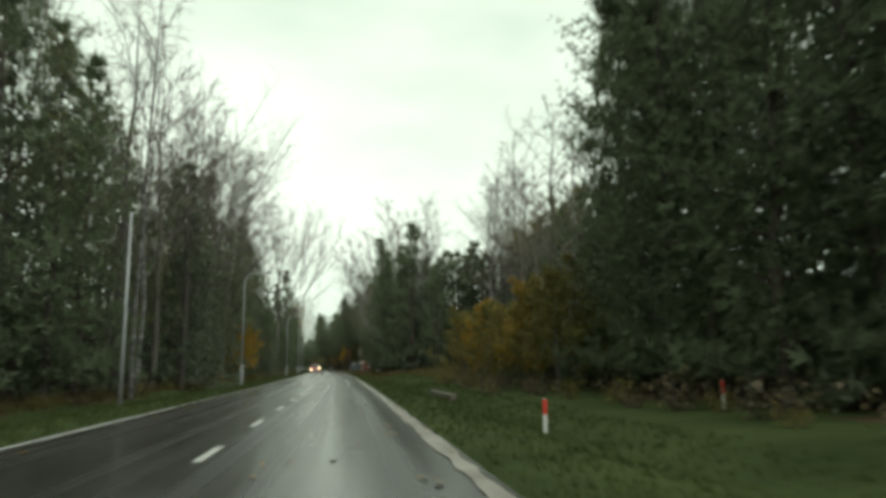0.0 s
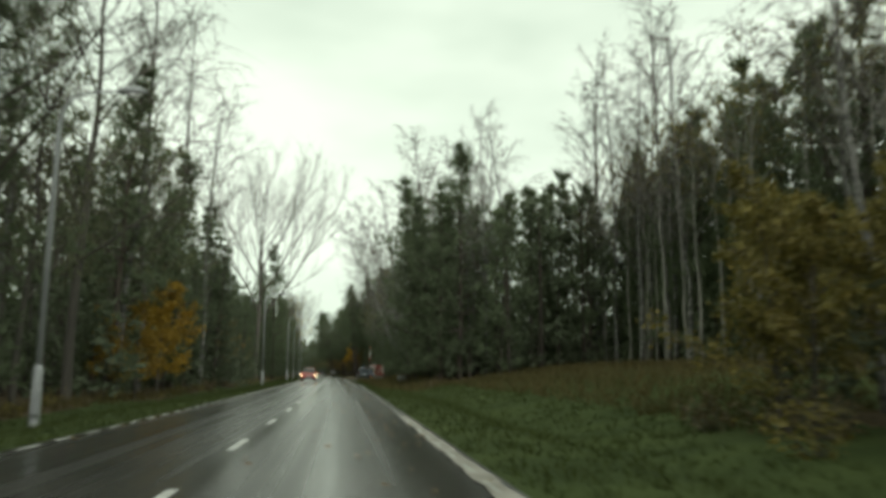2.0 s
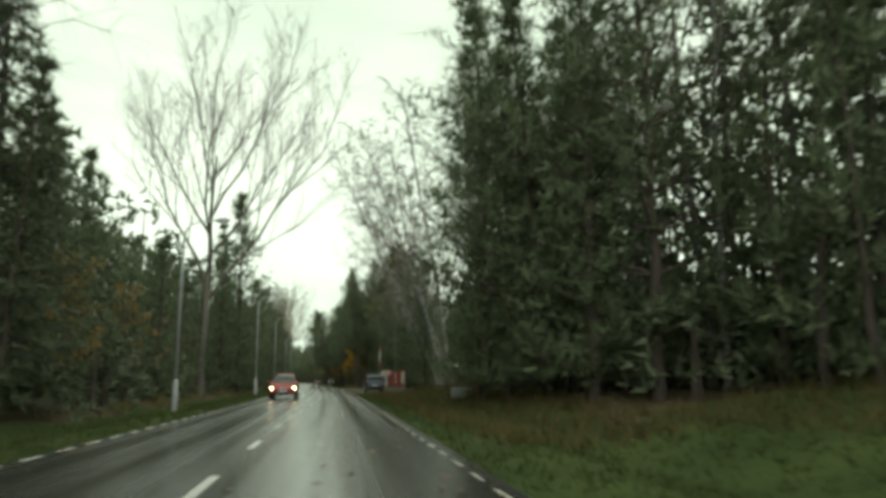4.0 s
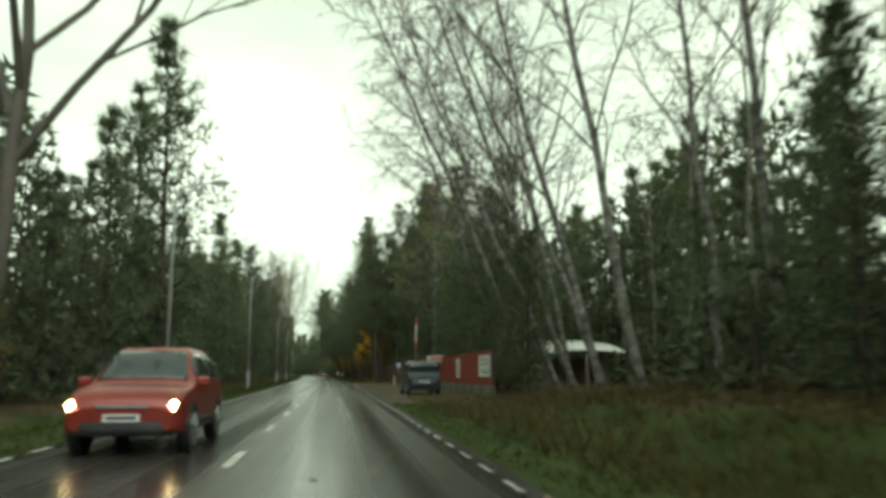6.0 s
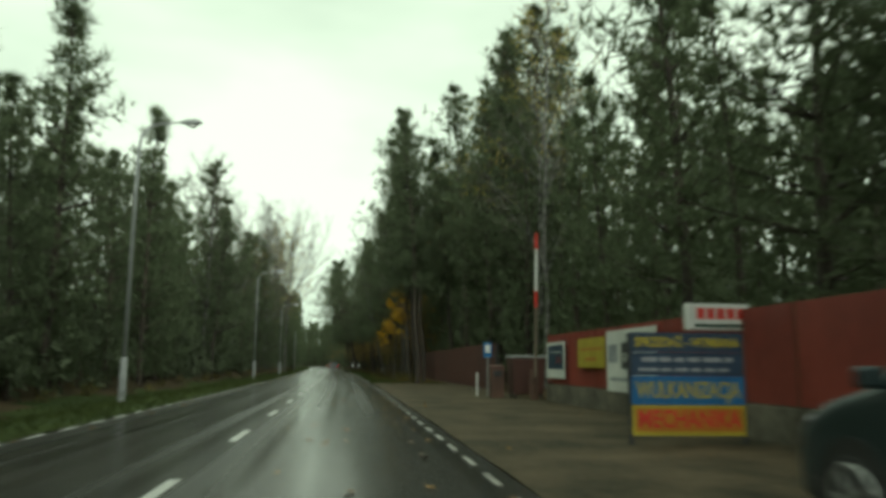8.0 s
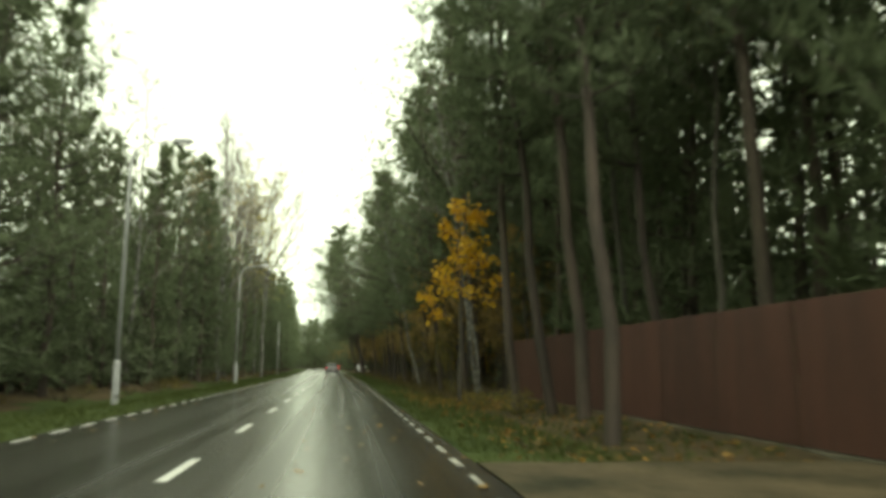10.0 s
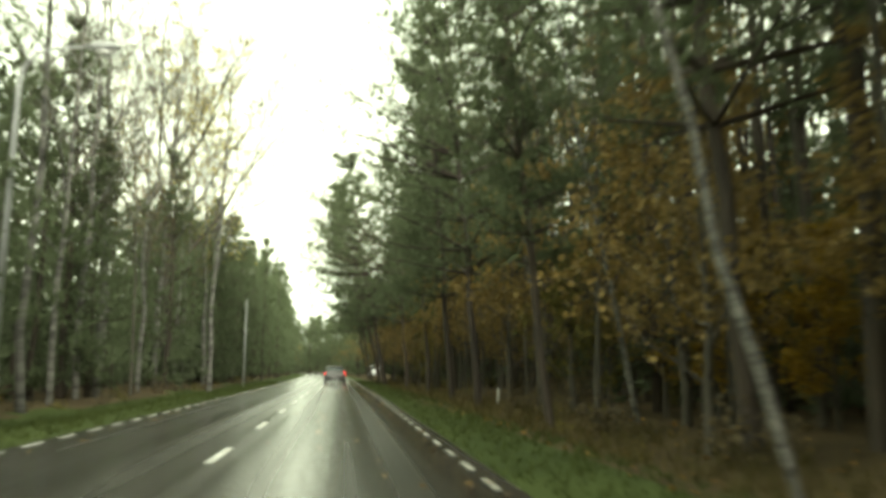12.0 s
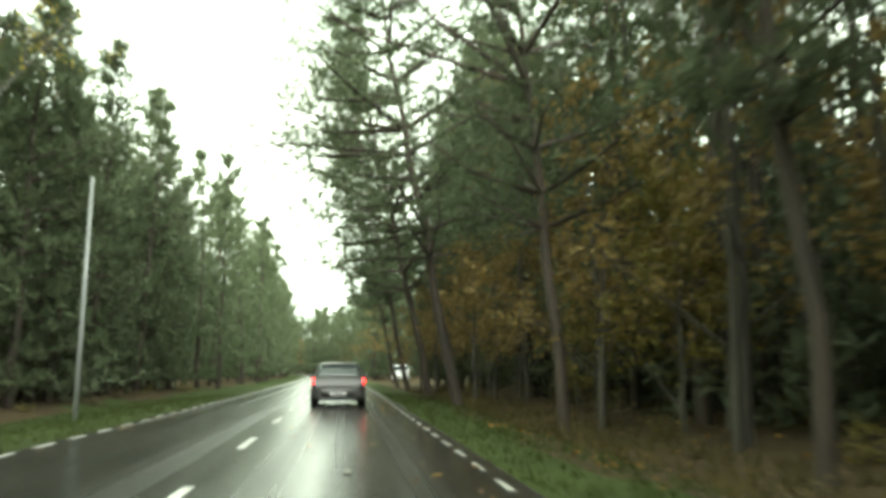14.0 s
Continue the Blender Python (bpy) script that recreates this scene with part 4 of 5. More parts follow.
def end_woods():
    c = Shape()
    rng.seed(77)
    for i in range(420):
        far = i >= 260
        s = rng.uniform(610, 900) if far else rng.uniform(375, 640)
        u = -10.5 - 14 * rng.random() if rng.random() < 0.45 else 6.5 + 16 * rng.random()
        if taken(s, u):
            continue
        base = W(s, u, 0)
        h = rng.uniform(15, 21)
        P, D = [], []
        for k in range(30 if far else 80):
            f = rng.random()
            r = 2.6 * (1 - f) ** 0.7 * rng.uniform(0.5, 1.1) + 0.2
            a = rng.uniform(0, 6.28)
            P.append(base + Vector((math.cos(a) * r, math.sin(a) * r, 0.3 + f * h)))
            D.append((math.cos(a), math.sin(a), 0.4))
        sprays(c, P, D, [1.3 if far else 0.9] * len(P), 4, 0.45)
    tagged(part("far_woods", c, M_SPRUCE), "dark conifer woods closing the far end of the road", "forest", kind="stuff")


end_woods()


def fallen_trunk():
    root = thing("fallen_trunk", "pale fallen birch trunk leaning among the trees", "log")
    log = Shape()
    a, b = W(292.5, 7.8, 0.0), W(299.5, 12.2, 2.3)
    line = [a.lerp(b, k / 5) + Vector((0, 0, 0.05 * math.sin(k * 2.1))) for k in range(6)]
    log.tube(line, [0.10, 0.095, 0.085, 0.075, 0.06, 0.04], 8, cap=True)
    part("trunk", log, M_BIRCHBARK, root, smooth=True)
    for k in range(1, 5):
        stub = Shape()
        stub.tube([line[k], line[k] + Vector((0.35 * (-1) ** k, 0.2, 0.4))], [0.03, 0.0], 5)
        part("branch_stub", stub, M_BIRCHBARK, root)


fallen_trunk()


# ======== dirt lot and fences ========
M_CONCRETE = material("stained_concrete", (0.045, 0.042, 0.028), (0.165, 0.142, 0.105), 0.85, 0.9, 7, 0.5, contrast=0.2)
M_RED = material("red_sheet_metal", (0.17, 0.028, 0.018), (0.27, 0.050, 0.032), 0.45, 0.8, 5, 0.1, vary=0.12)
M_BROWN = material("brown_fence_boards", (0.048, 0.018, 0.012), (0.086, 0.032, 0.021), 0.6, 0.8, 9, 0.3, vary=0.15, stretch=(3, 3, 0.4))
M_STEEL = material("grey_galvanised_steel", (0.24, 0.25, 0.24), (0.38, 0.39, 0.37), 0.5, 2, 20, 0.1, metal=0.1)
M_WHITE = material("weathered_white", (0.50, 0.50, 0.46), (0.74, 0.74, 0.69), 0.5, 1.2, 8, 0.1)
M_DARK = material("dark_frame", (0.015, 0.017, 0.018), (0.045, 0.045, 0.045), 0.6, 2, 20, 0.1)
M_YPAINT = material("yellow_sign_paint", (0.33, 0.25, 0.016), (0.46, 0.36, 0.034), 0.5, 3, 20, 0.05)
M_BPAINT = material("blue_sign_paint", (0.006, 0.085, 0.22), (0.013, 0.14, 0.32), 0.5, 3, 20, 0.05)
M_NAVY = material("navy_sign_paint", (0.012, 0.030, 0.060), (0.025, 0.055, 0.095), 0.5, 3, 20, 0.05)
M_OPAINT = material("orange_sign_paint", (0.36, 0.13, 0.01), (0.46, 0.185, 0.014), 0.5, 3, 20, 0.05)
M_RPAINT = material("red_sign_paint", (0.50, 0.025, 0.015), (0.62, 0.045, 0.03), 0.5, 3, 20, 0.05)
M_GPAINT = material("dark_green_paint", (0.012, 0.05, 0.03), (0.02, 0.07, 0.04), 0.5, 3, 20, 0.05)
M_GREYPRINT = material("grey_print", (0.16, 0.17, 0.18), (0.36, 0.37, 0.38), 0.5, 3, 20, 0.0)
M_BLACKPRINT = material("black_print", (0.02, 0.02, 0.02), (0.06, 0.06, 0.06), 0.5, 3, 20, 0.0)
M_RUSTY = material("rusty_brown_metal", (0.055, 0.028, 0.018), (0.13, 0.065, 0.042), 0.6, 2.0, 14, 0.2)
M_WOOD = material("weathered_wood", (0.09, 0.07, 0.05), (0.22, 0.18, 0.13), 0.8, 1.5, 20, 0.4, stretch=(3, 3, 0.3))

tagged(sheet("dirt_lot", [151 + i for i in range(61)], [1.93, 2.6, 3.4, 4.4, 5.4, 6.4, 7.2],
             lambda s, u: 0.0 + 0.03 * noise.noise((s * 0.5, u * 0.6, 9)) - (0.2 if s < 152 or s > 210.5 else 0), [M_DIRT]), "bare wet sandy dirt lot beside the road", "dirt", kind="structure")


def ribbed_panel(length, z0, z1, pitch=0.19, depth=0.035):
    """Trapezoid-profiled sheet that runs along y, with thickness."""
    sh = Shape()
    ys, xs = [], []
    n = int(length / pitch)
    for i in range(n):
        y = length * i / n
        for dy, dx in ((0.0, 0.0), (0.3, 0.0), (0.42, depth), (0.88, depth)):
            ys.append(y + dy * length / n)
            xs.append(dx)
    ys.append(length)
    xs.append(0.0)
    m = len(ys)
    for z in (z0, z1):
        for off in (0.0, 0.012):
            for x, y in zip(xs, ys):
                sh.v.append((x + off, y, z))
    for i in range(m - 1):
        sh.f.append((i, i + 1, 2 * m + i + 1, 2 * m + i))
        sh.f.append((m + i, 3 * m + i, 3 * m + i + 1, m + i + 1))
        sh.f.append((2 * m + i, 2 * m + i + 1, 3 * m + i + 1, 3 * m + i))
        sh.f.append((i, m + i, m + i + 1, i + 1))
    return sh


def fence(s0, s1, u, mat, label, plinth_h, top):
    root = thing("fence", label, "fence", at=at_road(s0, u))
    n = round((s1 - s0) / 2.5)
    step = (s1 - s0) / n
    panel_mesh = ribbed_panel(step - 0.05, plinth_h + 0.03, top).mesh("panel", mat)
    post = Shape()
    post.box((0.10, 0, (top + 0.02) / 2 - 0.1), (0.07, 0.07, top + 0.2))
    post_mesh = post.mesh("post", M_DARK)
    base = Shape()
    base.box((0.06, step / 2, plinth_h / 2 - 0.15), (0.22, step - 0.012, plinth_h + 0.3))
    base_mesh = base.mesh("plinth", M_CONCRETE)
    rail = Shape()
    rail.box((0.075, (s1 - s0) / 2, top - 0.25), (0.04, s1 - s0 - 0.1, 0.06))
    part("rail", rail, M_DARK, root)
    for i in range(n + 1):
        for name, me in (("post", post_mesh), ("panel", panel_mesh), ("plinth", base_mesh)):
            if name != "post" and i == n:
                continue
            ob = new(name, me)
            ob.parent = root
            ob.location = (0, i * step + (0.025 if name == "panel" else 0), 0)
    return root


fence(156.3, 187.0, 7.1, M_RED, "red ribbed sheet-metal fence on a pale concrete plinth", 0.58, 2.26)
fence(196.0, 232.0, 7.1, M_BROWN, "dark brown-red fence panels standing at the wood's edge", 0.02, 2.25)


def hoarding(name, label, category, s0, s1, z0, z1, mat, bars, u=7.08, group=""):
    """A printed sheet on the fence, facing the road; bars are (s share, z share, width, height, material)."""
    w, h = s1 - s0, z1 - z0
    root = thing(name, label, category, group, at_road(s0, u))
    sh = Shape()
    sh.box((-0.006, w / 2, (z0 + z1) / 2), (0.012, w, h))
    part("sheet", sh, mat, root)
    for fy, fz, bw, bh, m in bars:
        b = Shape()
        b.box((-0.0155, w * fy, z0 + h * fz), (0.005, w * bw, h * bh))
        part("print", b, m, root)
    return root


hoarding("banner", "weathered white banner with faded unreadable print on the fence", "banner", 156.5, 159.4, 0.98, 2.06, M_WHITE,
         [(0.5, 0.36, 0.92, 0.03, M_GREYPRINT), (0.45, 0.22, 0.7, 0.06, M_CONCRETE), (0.5, 0.6, 0.8, 0.05, M_CONCRETE), (0.55, 0.8, 0.6, 0.05, M_CONCRETE)])
hoarding("poster", "small white poster with faded print on the fence", "poster", 165.4, 166.6, 0.9, 2.0, M_WHITE, [(0.5, 0.6, 0.6, 0.25, M_GREYPRINT), (0.5, 0.25, 0.7, 0.08, M_CONCRETE)])
hoarding("poster", "large pale poster showing a dark canister and grey print", "poster", 177.0, 180.4, 0.56, 2.15, M_WHITE,
         [(0.55, 0.58, 0.24, 0.42, M_BLACKPRINT), (0.55, 0.55, 0.2, 0.14, M_WHITE), (0.85, 0.62, 0.2, 0.3, M_GREYPRINT), (0.62, 0.2, 0.6, 0.06, M_GREYPRINT), (0.2, 0.45, 0.2, 0.08, M_BPAINT)])
hoarding("poster", "yellow poster with faint lines of print on the fence", "poster", 180.55, 183.0, 1.17, 2.02, M_YPAINT, [(0.5, 0.62, 0.8, 0.08, M_OPAINT), (0.5, 0.28, 0.4, 0.12, M_OPAINT)])
hoarding("poster", "small framed white poster with dark and red print", "poster", 184.4, 186.6, 0.8, 2.0, M_WHITE, [(0.5, 0.58, 0.84, 0.66, M_NAVY), (0.32, 0.5, 0.3, 0.2, M_RPAINT), (0.5, 0.72, 0.6, 0.06, M_WHITE)])


def lettering(text, size, mat, parent, x, y, z, width=None):
    cu = bpy.data.curves.new("lettering", "FONT")
    cu.body, cu.size, cu.align_x, cu.align_y, cu.extrude, cu.resolution_u = text, size, "CENTER", "CENTER", 0.004, 3
    cu.offset = 0.006
    cu.materials.append(mat)
    ob = new("lettering", cu)
    ob.parent = parent
    ob.matrix_basis = pose(x, y, z, 90, 0, 0)
    if width:
        bpy.context.view_layer.update()
        ob.scale = (width / max(ob.dimensions.x, 0.01), 1, 1)
    return ob


def signboard():
    root = thing("signboard", "blue and yellow painted board lettered for tyre repair and mechanics", "signboard", at=at_road(172.0, 5.5, 0.0, -3))
    for x in (-0.93, 0.93):
        p = Shape()
        p.box((x, 0.05, 0.85), (0.06, 0.06, 1.8))
        part("post", p, M_DARK, root)
    for z0, z1, m in ((1.45, 1.76, M_NAVY), (1.08, 1.44, M_NAVY), (0.62, 1.07, M_BPAINT), (0.14, 0.61, M_YPAINT)):
        b = Shape()
        b.box((0, 0, (z0 + z1) / 2), (1.84, 0.025, z1 - z0))
        part("panel", b, m, root)
    inset = Shape()
    inset.box((0, -0.016, 0.385), (1.74, 0.006, 0.36))
    part("panel", inset, M_OPAINT, root)
    lettering("SPRZEDAŻ - WYMIANA", 0.2, M_YPAINT, root, 0, -0.018, 1.6, 1.72)
    lettering("WULKANIZACJA", 0.36, M_YPAINT, root, 0, -0.018, 0.84, 1.7)
    lettering("MECHANIKA", 0.38, M_RPAINT, root, 0, -0.024, 0.385, 1.66)
    for z, h, w in ((1.33, 0.07, 1.5), (1.17, 0.05, 1.62)):
        x = -w / 2
        while x < w / 2 - 0.1:
            l = min(rng.uniform(0.12, 0.34), w / 2 - x)
            b = Shape()
            b.box((x + l / 2, -0.0155, z), (l, 0.004, h))
            part("print_bar", b, M_GREYPRINT, root)
            x += l + 0.05
    return root


signboard()


def light_box():
    root = thing("advertising_light_box", "white box sign with red blocks and a dark green stripe", "sign", at=at_road(173.4, 6.72))
    b = Shape()
    b.box((0, 0, 2.11), (1.22, 0.16, 0.48))
    bevel(part("housing", b, M_WHITE, root), 0.03)
    p = Shape()
    p.box((0.04, -0.083, 1.955), (1.0, 0.006, 0.06))
    part("band", p, M_GPAINT, root)
    for k in range(5):
        p = Shape()
        p.box((-0.34 + 0.19 * k, -0.083, 2.17), (0.15, 0.006, 0.2))
        bevel(part("emblem_block", p, M_RPAINT, root), 0.02)
    arm = Shape()
    arm.box((0.62, 0.0, 2.11), (0.12, 0.05, 0.06))
    arm.box((0.66, 0.0, 1.1), (0.06, 0.06, 2.2))
    part("bracket", arm, M_DARK, root)


light_box()


def dumpster():
    root = thing("rubbish_container", "dark brown-red metal rubbish container with pale lid edge", "rubbish container", at=at_road(189.5, 7.0))
    b = Shape()
    n = len(b.v)
    for z, g in ((0.12, 0.9), (1.5, 1.0)):
        for x, y in ((-0.65, -0.55), (0.65, -0.55), (0.65, 0.55), (-0.65, 0.55)):
            b.v.append((x * g, y * g, z))
    b.f += [(0, 3, 2, 1), (4, 5, 6, 7), (0, 1, 5, 4), (1, 2, 6, 5), (2, 3, 7, 6), (3, 0, 4, 7)]
    bevel(part("body", b, M_BROWN, root), 0.03)
    lid = Shape()
    lid.box((0, 0, 1.55), (1.38, 1.18, 0.08))
    bevel(part("lid", lid, M_STEEL, root), 0.03)
    for x in (-0.5, 0.5):
        for y in (-0.4, 0.4):
            w = Shape()
            w.tube([(x - 0.03, y, 0.08), (x + 0.03, y, 0.08)], [0.09, 0.09], 12, True)
            part("castor", w, M_DARK, root)


dumpster()


def litter_bin():
    root = thing("litter_bin", "rusty brown box-shaped waste bin beside the container", "waste bin", at=at_road(189.2, 5.8))
    b = Shape()
    for z, g in ((-0.02, 0.92), (1.12, 1.0)):
        b.v += [(x * g, y * g, z) for x, y in ((-0.26, -0.26), (0.26, -0.26), (0.26, 0.26), (-0.26, 0.26))]
    b.f += [(0, 3, 2, 1), (4, 5, 6, 7), (0, 1, 5, 4), (1, 2, 6, 5), (2, 3, 7, 6), (3, 0, 4, 7)]
    bevel(part("body", b, M_RUSTY, root), 0.02)
    lid = Shape()
    lid.box((0, 0.01, 1.17), (0.58, 0.56, 0.07), Matrix.Rotation(radians(6), 3, "X"))
    bevel(part("lid", lid, M_BROWN, root), 0.02)
    flap = Shape()
    flap.box((0, -0.265, 0.9), (0.34, 0.02, 0.22))
    bevel(part("flap", flap, M_DARK, root), 0.01)


litter_bin()


def post_sign():
    root = thing("info_sign", "small blue sign on a thin grey post", "sign", at=at_road(190.5, 5.7))
    p = Shape()
    p.tube([(0, 0, -0.1), (0, 0, 2.1)], [0.03, 0.03], 8, True)
    part("post", p, M_STEEL, root)
    b = Shape()
    b.box((0, -0.04, 1.82), (0.34, 0.02, 0.6))
    bevel(part("plate", b, M_BPAINT, root), 0.008)
    w = Shape()
    w.box((0, -0.053, 1.86), (0.2, 0.004, 0.3))
    part("symbol", w, M_WHITE, root)


post_sign()


def stake(s, u, h, label="short white post beside the dirt lot", red=False):
    root = thing("marker_post", label, "marker post", "roadside marker posts", at_road(s, u, ground_height(s, u)))
    b = Shape()
    b.box((0, 0, h / 2 - 0.1), (0.075, 0.06, h + 0.2))
    bevel(part("post", b, M_WHITE, root), 0.015)
    if red:
        c = Shape()
        c.box((0, 0, h * 0.76), (0.081, 0.066, h * 0.46))
        bevel(part("red_band", c, M_RPAINT, root), 0.012)


stake(190.6, 5.3, 1.0)
stake(16.4, 4.5, 0.72, "white marker post with a red top in the verge", True)
stake(19.2, 10.0, 0.75, "white marker post with a red top in the verge", True)
stake(269.4, 6.0, 0.7, "short white marker post at the wood's edge")


def barrier():
    root = thing("boom_barrier", "raised boom barrier with red and white bands on a dark post", "barrier", at=at_road(187.6, 6.85))
    b = Shape()
    b.box((0, 0, 0.5), (0.26, 0.3, 1.1))
    bevel(part("housing", b, M_RUSTY, root), 0.03)
    p = Shape()
    p.tube([(0.01, -0.2, 0.8), (0.05, -0.2, 3.3)], [0.05, 0.05], 8, True)
    part("post", p, M_WOOD, root)
    for z0, z1, m in ((3.3, 3.9, M_RPAINT), (3.9, 5.45, M_WHITE), (5.45, 6.05, M_RPAINT)):
        p = Shape()
        p.tube([(0.015 * z0, -0.2, z0), (0.015 * z1, -0.2, z1)], [0.062, 0.058], 8, True)
        part("boom_section", p, m, root)


barrier()


def canopy():
    root = thing("canopy", "open shelter with pale white sheet roof behind the fence", "shelter", at=at_road(168.0, 15.0))
    r = Shape()
    n = 10
    for j, y in enumerate((-2.2, 2.2)):
        for i in range(n + 1):
            x = -3 + 6 * i / n
            z = (2.3 if j == 0 else 3.05) + 0.22 * (1 - (x / 3) ** 2)
            r.v.append((x, y, z))
            r.v.append((x, y, z + 0.05))
    k = 2 * (n + 1)
    for i in range(n):
        a = 2 * i
        r.f += [(a, a + 2, k + a + 2, k + a), (a + 1, k + a + 1, k + a + 3, a + 3), (a, a + 1, a + 3, a + 2), (k + a, k + a + 2, k + a + 3, k + a + 1)]
    part("roof", r, M_WHITE, root, smooth=True)
    for x in (-2.8, 0, 2.8):
        for y in (-2.05, 2.05):
            p = Shape()
            tall = 2.42 if y < 0 else 3.05
            p.box((x, y, tall / 2 - 0.05), (0.12, 0.12, tall))
            part("post", p, M_WOOD, root)
    w = Shape()
    w.box((0, 2.0, 1.0), (5.6, 0.06, 2.2))
    part("back_wall", w, M_WOOD, root)


canopy()


def slab(name, s, u, size, label, turn=0.0, mat=None, sink=0.05):
    root = Shape()
    root.box((0, 0, size[2] / 2 - sink), size)
    ob = part(name, root, mat or M_CONCRETE)
    ob.matrix_world = at_road(s, u, ground_height(s, u), turn)
    bevel(ob, 0.03)
    return tagged(ob, label, name.replace("_", " "))


slab("concrete_block", 121.5, 6.7, (1.05, 0.5, 0.62), "pale weathered concrete block at the wood's edge", 0, M_STEEL)
slab("concrete_slab", 51.7, -7.6, (0.95, 0.25, 0.2), "pale concrete slab lying in the grass verge", 10)
slab("culvert_kerb", 34.6, 4.55, (0.28, 6.6, 0.34), "long pale concrete kerb of a culvert in the verge", 1)


def sacks():
    """Filled plastic sacks thrown down among the trees."""
    for k, (s, u, w) in enumerate(((157.0, 18.7, 0.46), (157.4, 19.5, 0.4), (156.6, 19.3, 0.34))):
        root = thing("plastic_sack", "filled white plastic sack lying among the trees", "sack", "sacks in the wood", at_road(s, u, ground_height(s, u), 40 * k))
        b = Shape()
        rows = [(-0.9, 0.1), (-0.8, 0.5), (-0.4, 0.95), (0.1, 1.0), (0.6, 0.8), (0.85, 0.3), (1.0, 0.12)]
        b.tube([(y * w * 1.3, 0.04 * math.sin(9 * y), w * (0.72 + 0.06 * math.cos(7 * y))) for y, r in rows], [r * w * 0.8 for y, r in rows], 12, True)
        part("body", b, M_WHITE, root, smooth=True)
        n = Shape()
        n.tube([(w * 1.28, 0, w * 0.75), (w * 1.36, 0, w * 0.78)], [0.05, 0.09], 8, True)
        part("tied_neck", n, M_WHITE, root)


sacks()

# ======== street lamps ========
def street_lamp(s, u, h, reach, label, arm=True):
    root = thing("street_lamp" if arm else "utility_pole", label, "street lamp" if arm else "pole", "street lamps" if arm else "poles", at_road(s, u, ground_height(s, u)))
    b = Shape()
    b.tube([(0, 0, -0.3), (0, 0, 1.4), (0, 0, 1.5)], [0.13, 0.12, 0.09], 10, True)
    p = Shape()
    if arm:
        part("base", b, M_STEEL, root)
        bx = Shape()
        bx.box((0.06, -0.14, 0.62), (0.2, 0.16, 0.62))
        bevel(part("cover_box", bx, M_STEEL, root), 0.015)
        pts = [(0, 0, 1.4), (0, 0, h - 1.0), (0.06, 0, h - 0.55), (0.28, 0, h - 0.2), (0.7, 0, h - 0.04), (reach, 0, h + 0.05)]
        p.tube(pts, [0.085, 0.06, 0.05, 0.045, 0.04, 0.035], 8, True)
        part("mast", p, M_STEEL, root, smooth=True)
        hd = Shape()
        hd.tube([(reach - 0.12, 0, h + 0.03), (reach + 0.05, 0, h + 0.06), (reach + 0.4, 0, h + 0.08), (reach + 0.62, 0, h + 0.06)], [0.05, 0.10, 0.13, 0.04], 10, True)
        head = part("lamp_head", hd, M_STEEL, root, smooth=True)
        gl = Shape()
        gl.tube([(reach + 0.08, 0, h - 0.03), (reach + 0.3, 0, h - 0.06), (reach + 0.5, 0, h - 0.02)], [0.04, 0.09, 0.03], 8, True)
        part("lens", gl, M_WHITE, head, "frosted lens", smooth=True)
    else:
        p.tube([(0, 0, -0.3), (0, 0, h)], [0.07, 0.045], 10, True)
        part("mast", p, M_STEEL, root, smooth=True)


lamp_label = "grey steel street lamp with a curved arm over the verge"
for s, u, h in ((60, -7.4, 8.6), (117, -7.4, 9.0), (151.5, -6.9, 9.0), (187, -7.4, 9.8), (227, -7.4, 9.2), (257, -7.3, 8.6)):
    street_lamp(s, u, h, 1.5, lamp_label)
street_lamp(27, -7.2, 6.6, 0, "plain pale concrete pole in the grass verge", False)
street_lamp(302, -7.4, 6.9, 0, "plain pale concrete pole in the grass verge", False)

# ======== vehicles ========
M_GLASS = bpy.data.materials.new("tinted_car_glass")
M_GLASS.use_nodes = True
_g = M_GLASS.node_tree.nodes["Principled BSDF"]
_g.inputs["Base Color"].default_value = (0.02, 0.028, 0.028, 1)
_g.inputs["Roughness"].default_value = 0.06
_g.inputs["Specular IOR Level"].default_value = 0.8
M_TYRE = material("tyre_rubber", (0.012, 0.012, 0.012), (0.03, 0.03, 0.03), 0.75, 4, 30, 0.2)
M_RIM = material("alloy_rim", (0.35, 0.35, 0.34), (0.55, 0.55, 0.54), 0.35, 4, 30, 0.05, metal=0.8)
M_TRIM = material("black_trim", (0.012, 0.013, 0.013), (0.03, 0.03, 0.03), 0.5, 4, 30, 0.1)
M_PLATE = material("number_plate", (0.55, 0.55, 0.52), (0.7, 0.7, 0.67), 0.4, 4, 30, 0.0)
M_TAILLIT = glow("lit_tail_lamp", (1.0, 0.03, 0.03), 1.6)
M_TAIL = material("red_tail_lens", (0.25, 0.008, 0.008), (0.4, 0.02, 0.02), 0.15, 4, 30, 0.0)
M_HEADLIT = glow("lit_headlamp", (1.0, 0.76, 0.38), 20.0)
M_REFLECTOR = material("clear_lamp_lens", (0.4, 0.4, 0.4), (0.6, 0.6, 0.6), 0.1, 4, 30, 0.0)


def paint(name, a, b, metal=0.4, rough=0.3):
    return material(name, a, b, rough, 0.8, 9, 0.03, metal=metal)


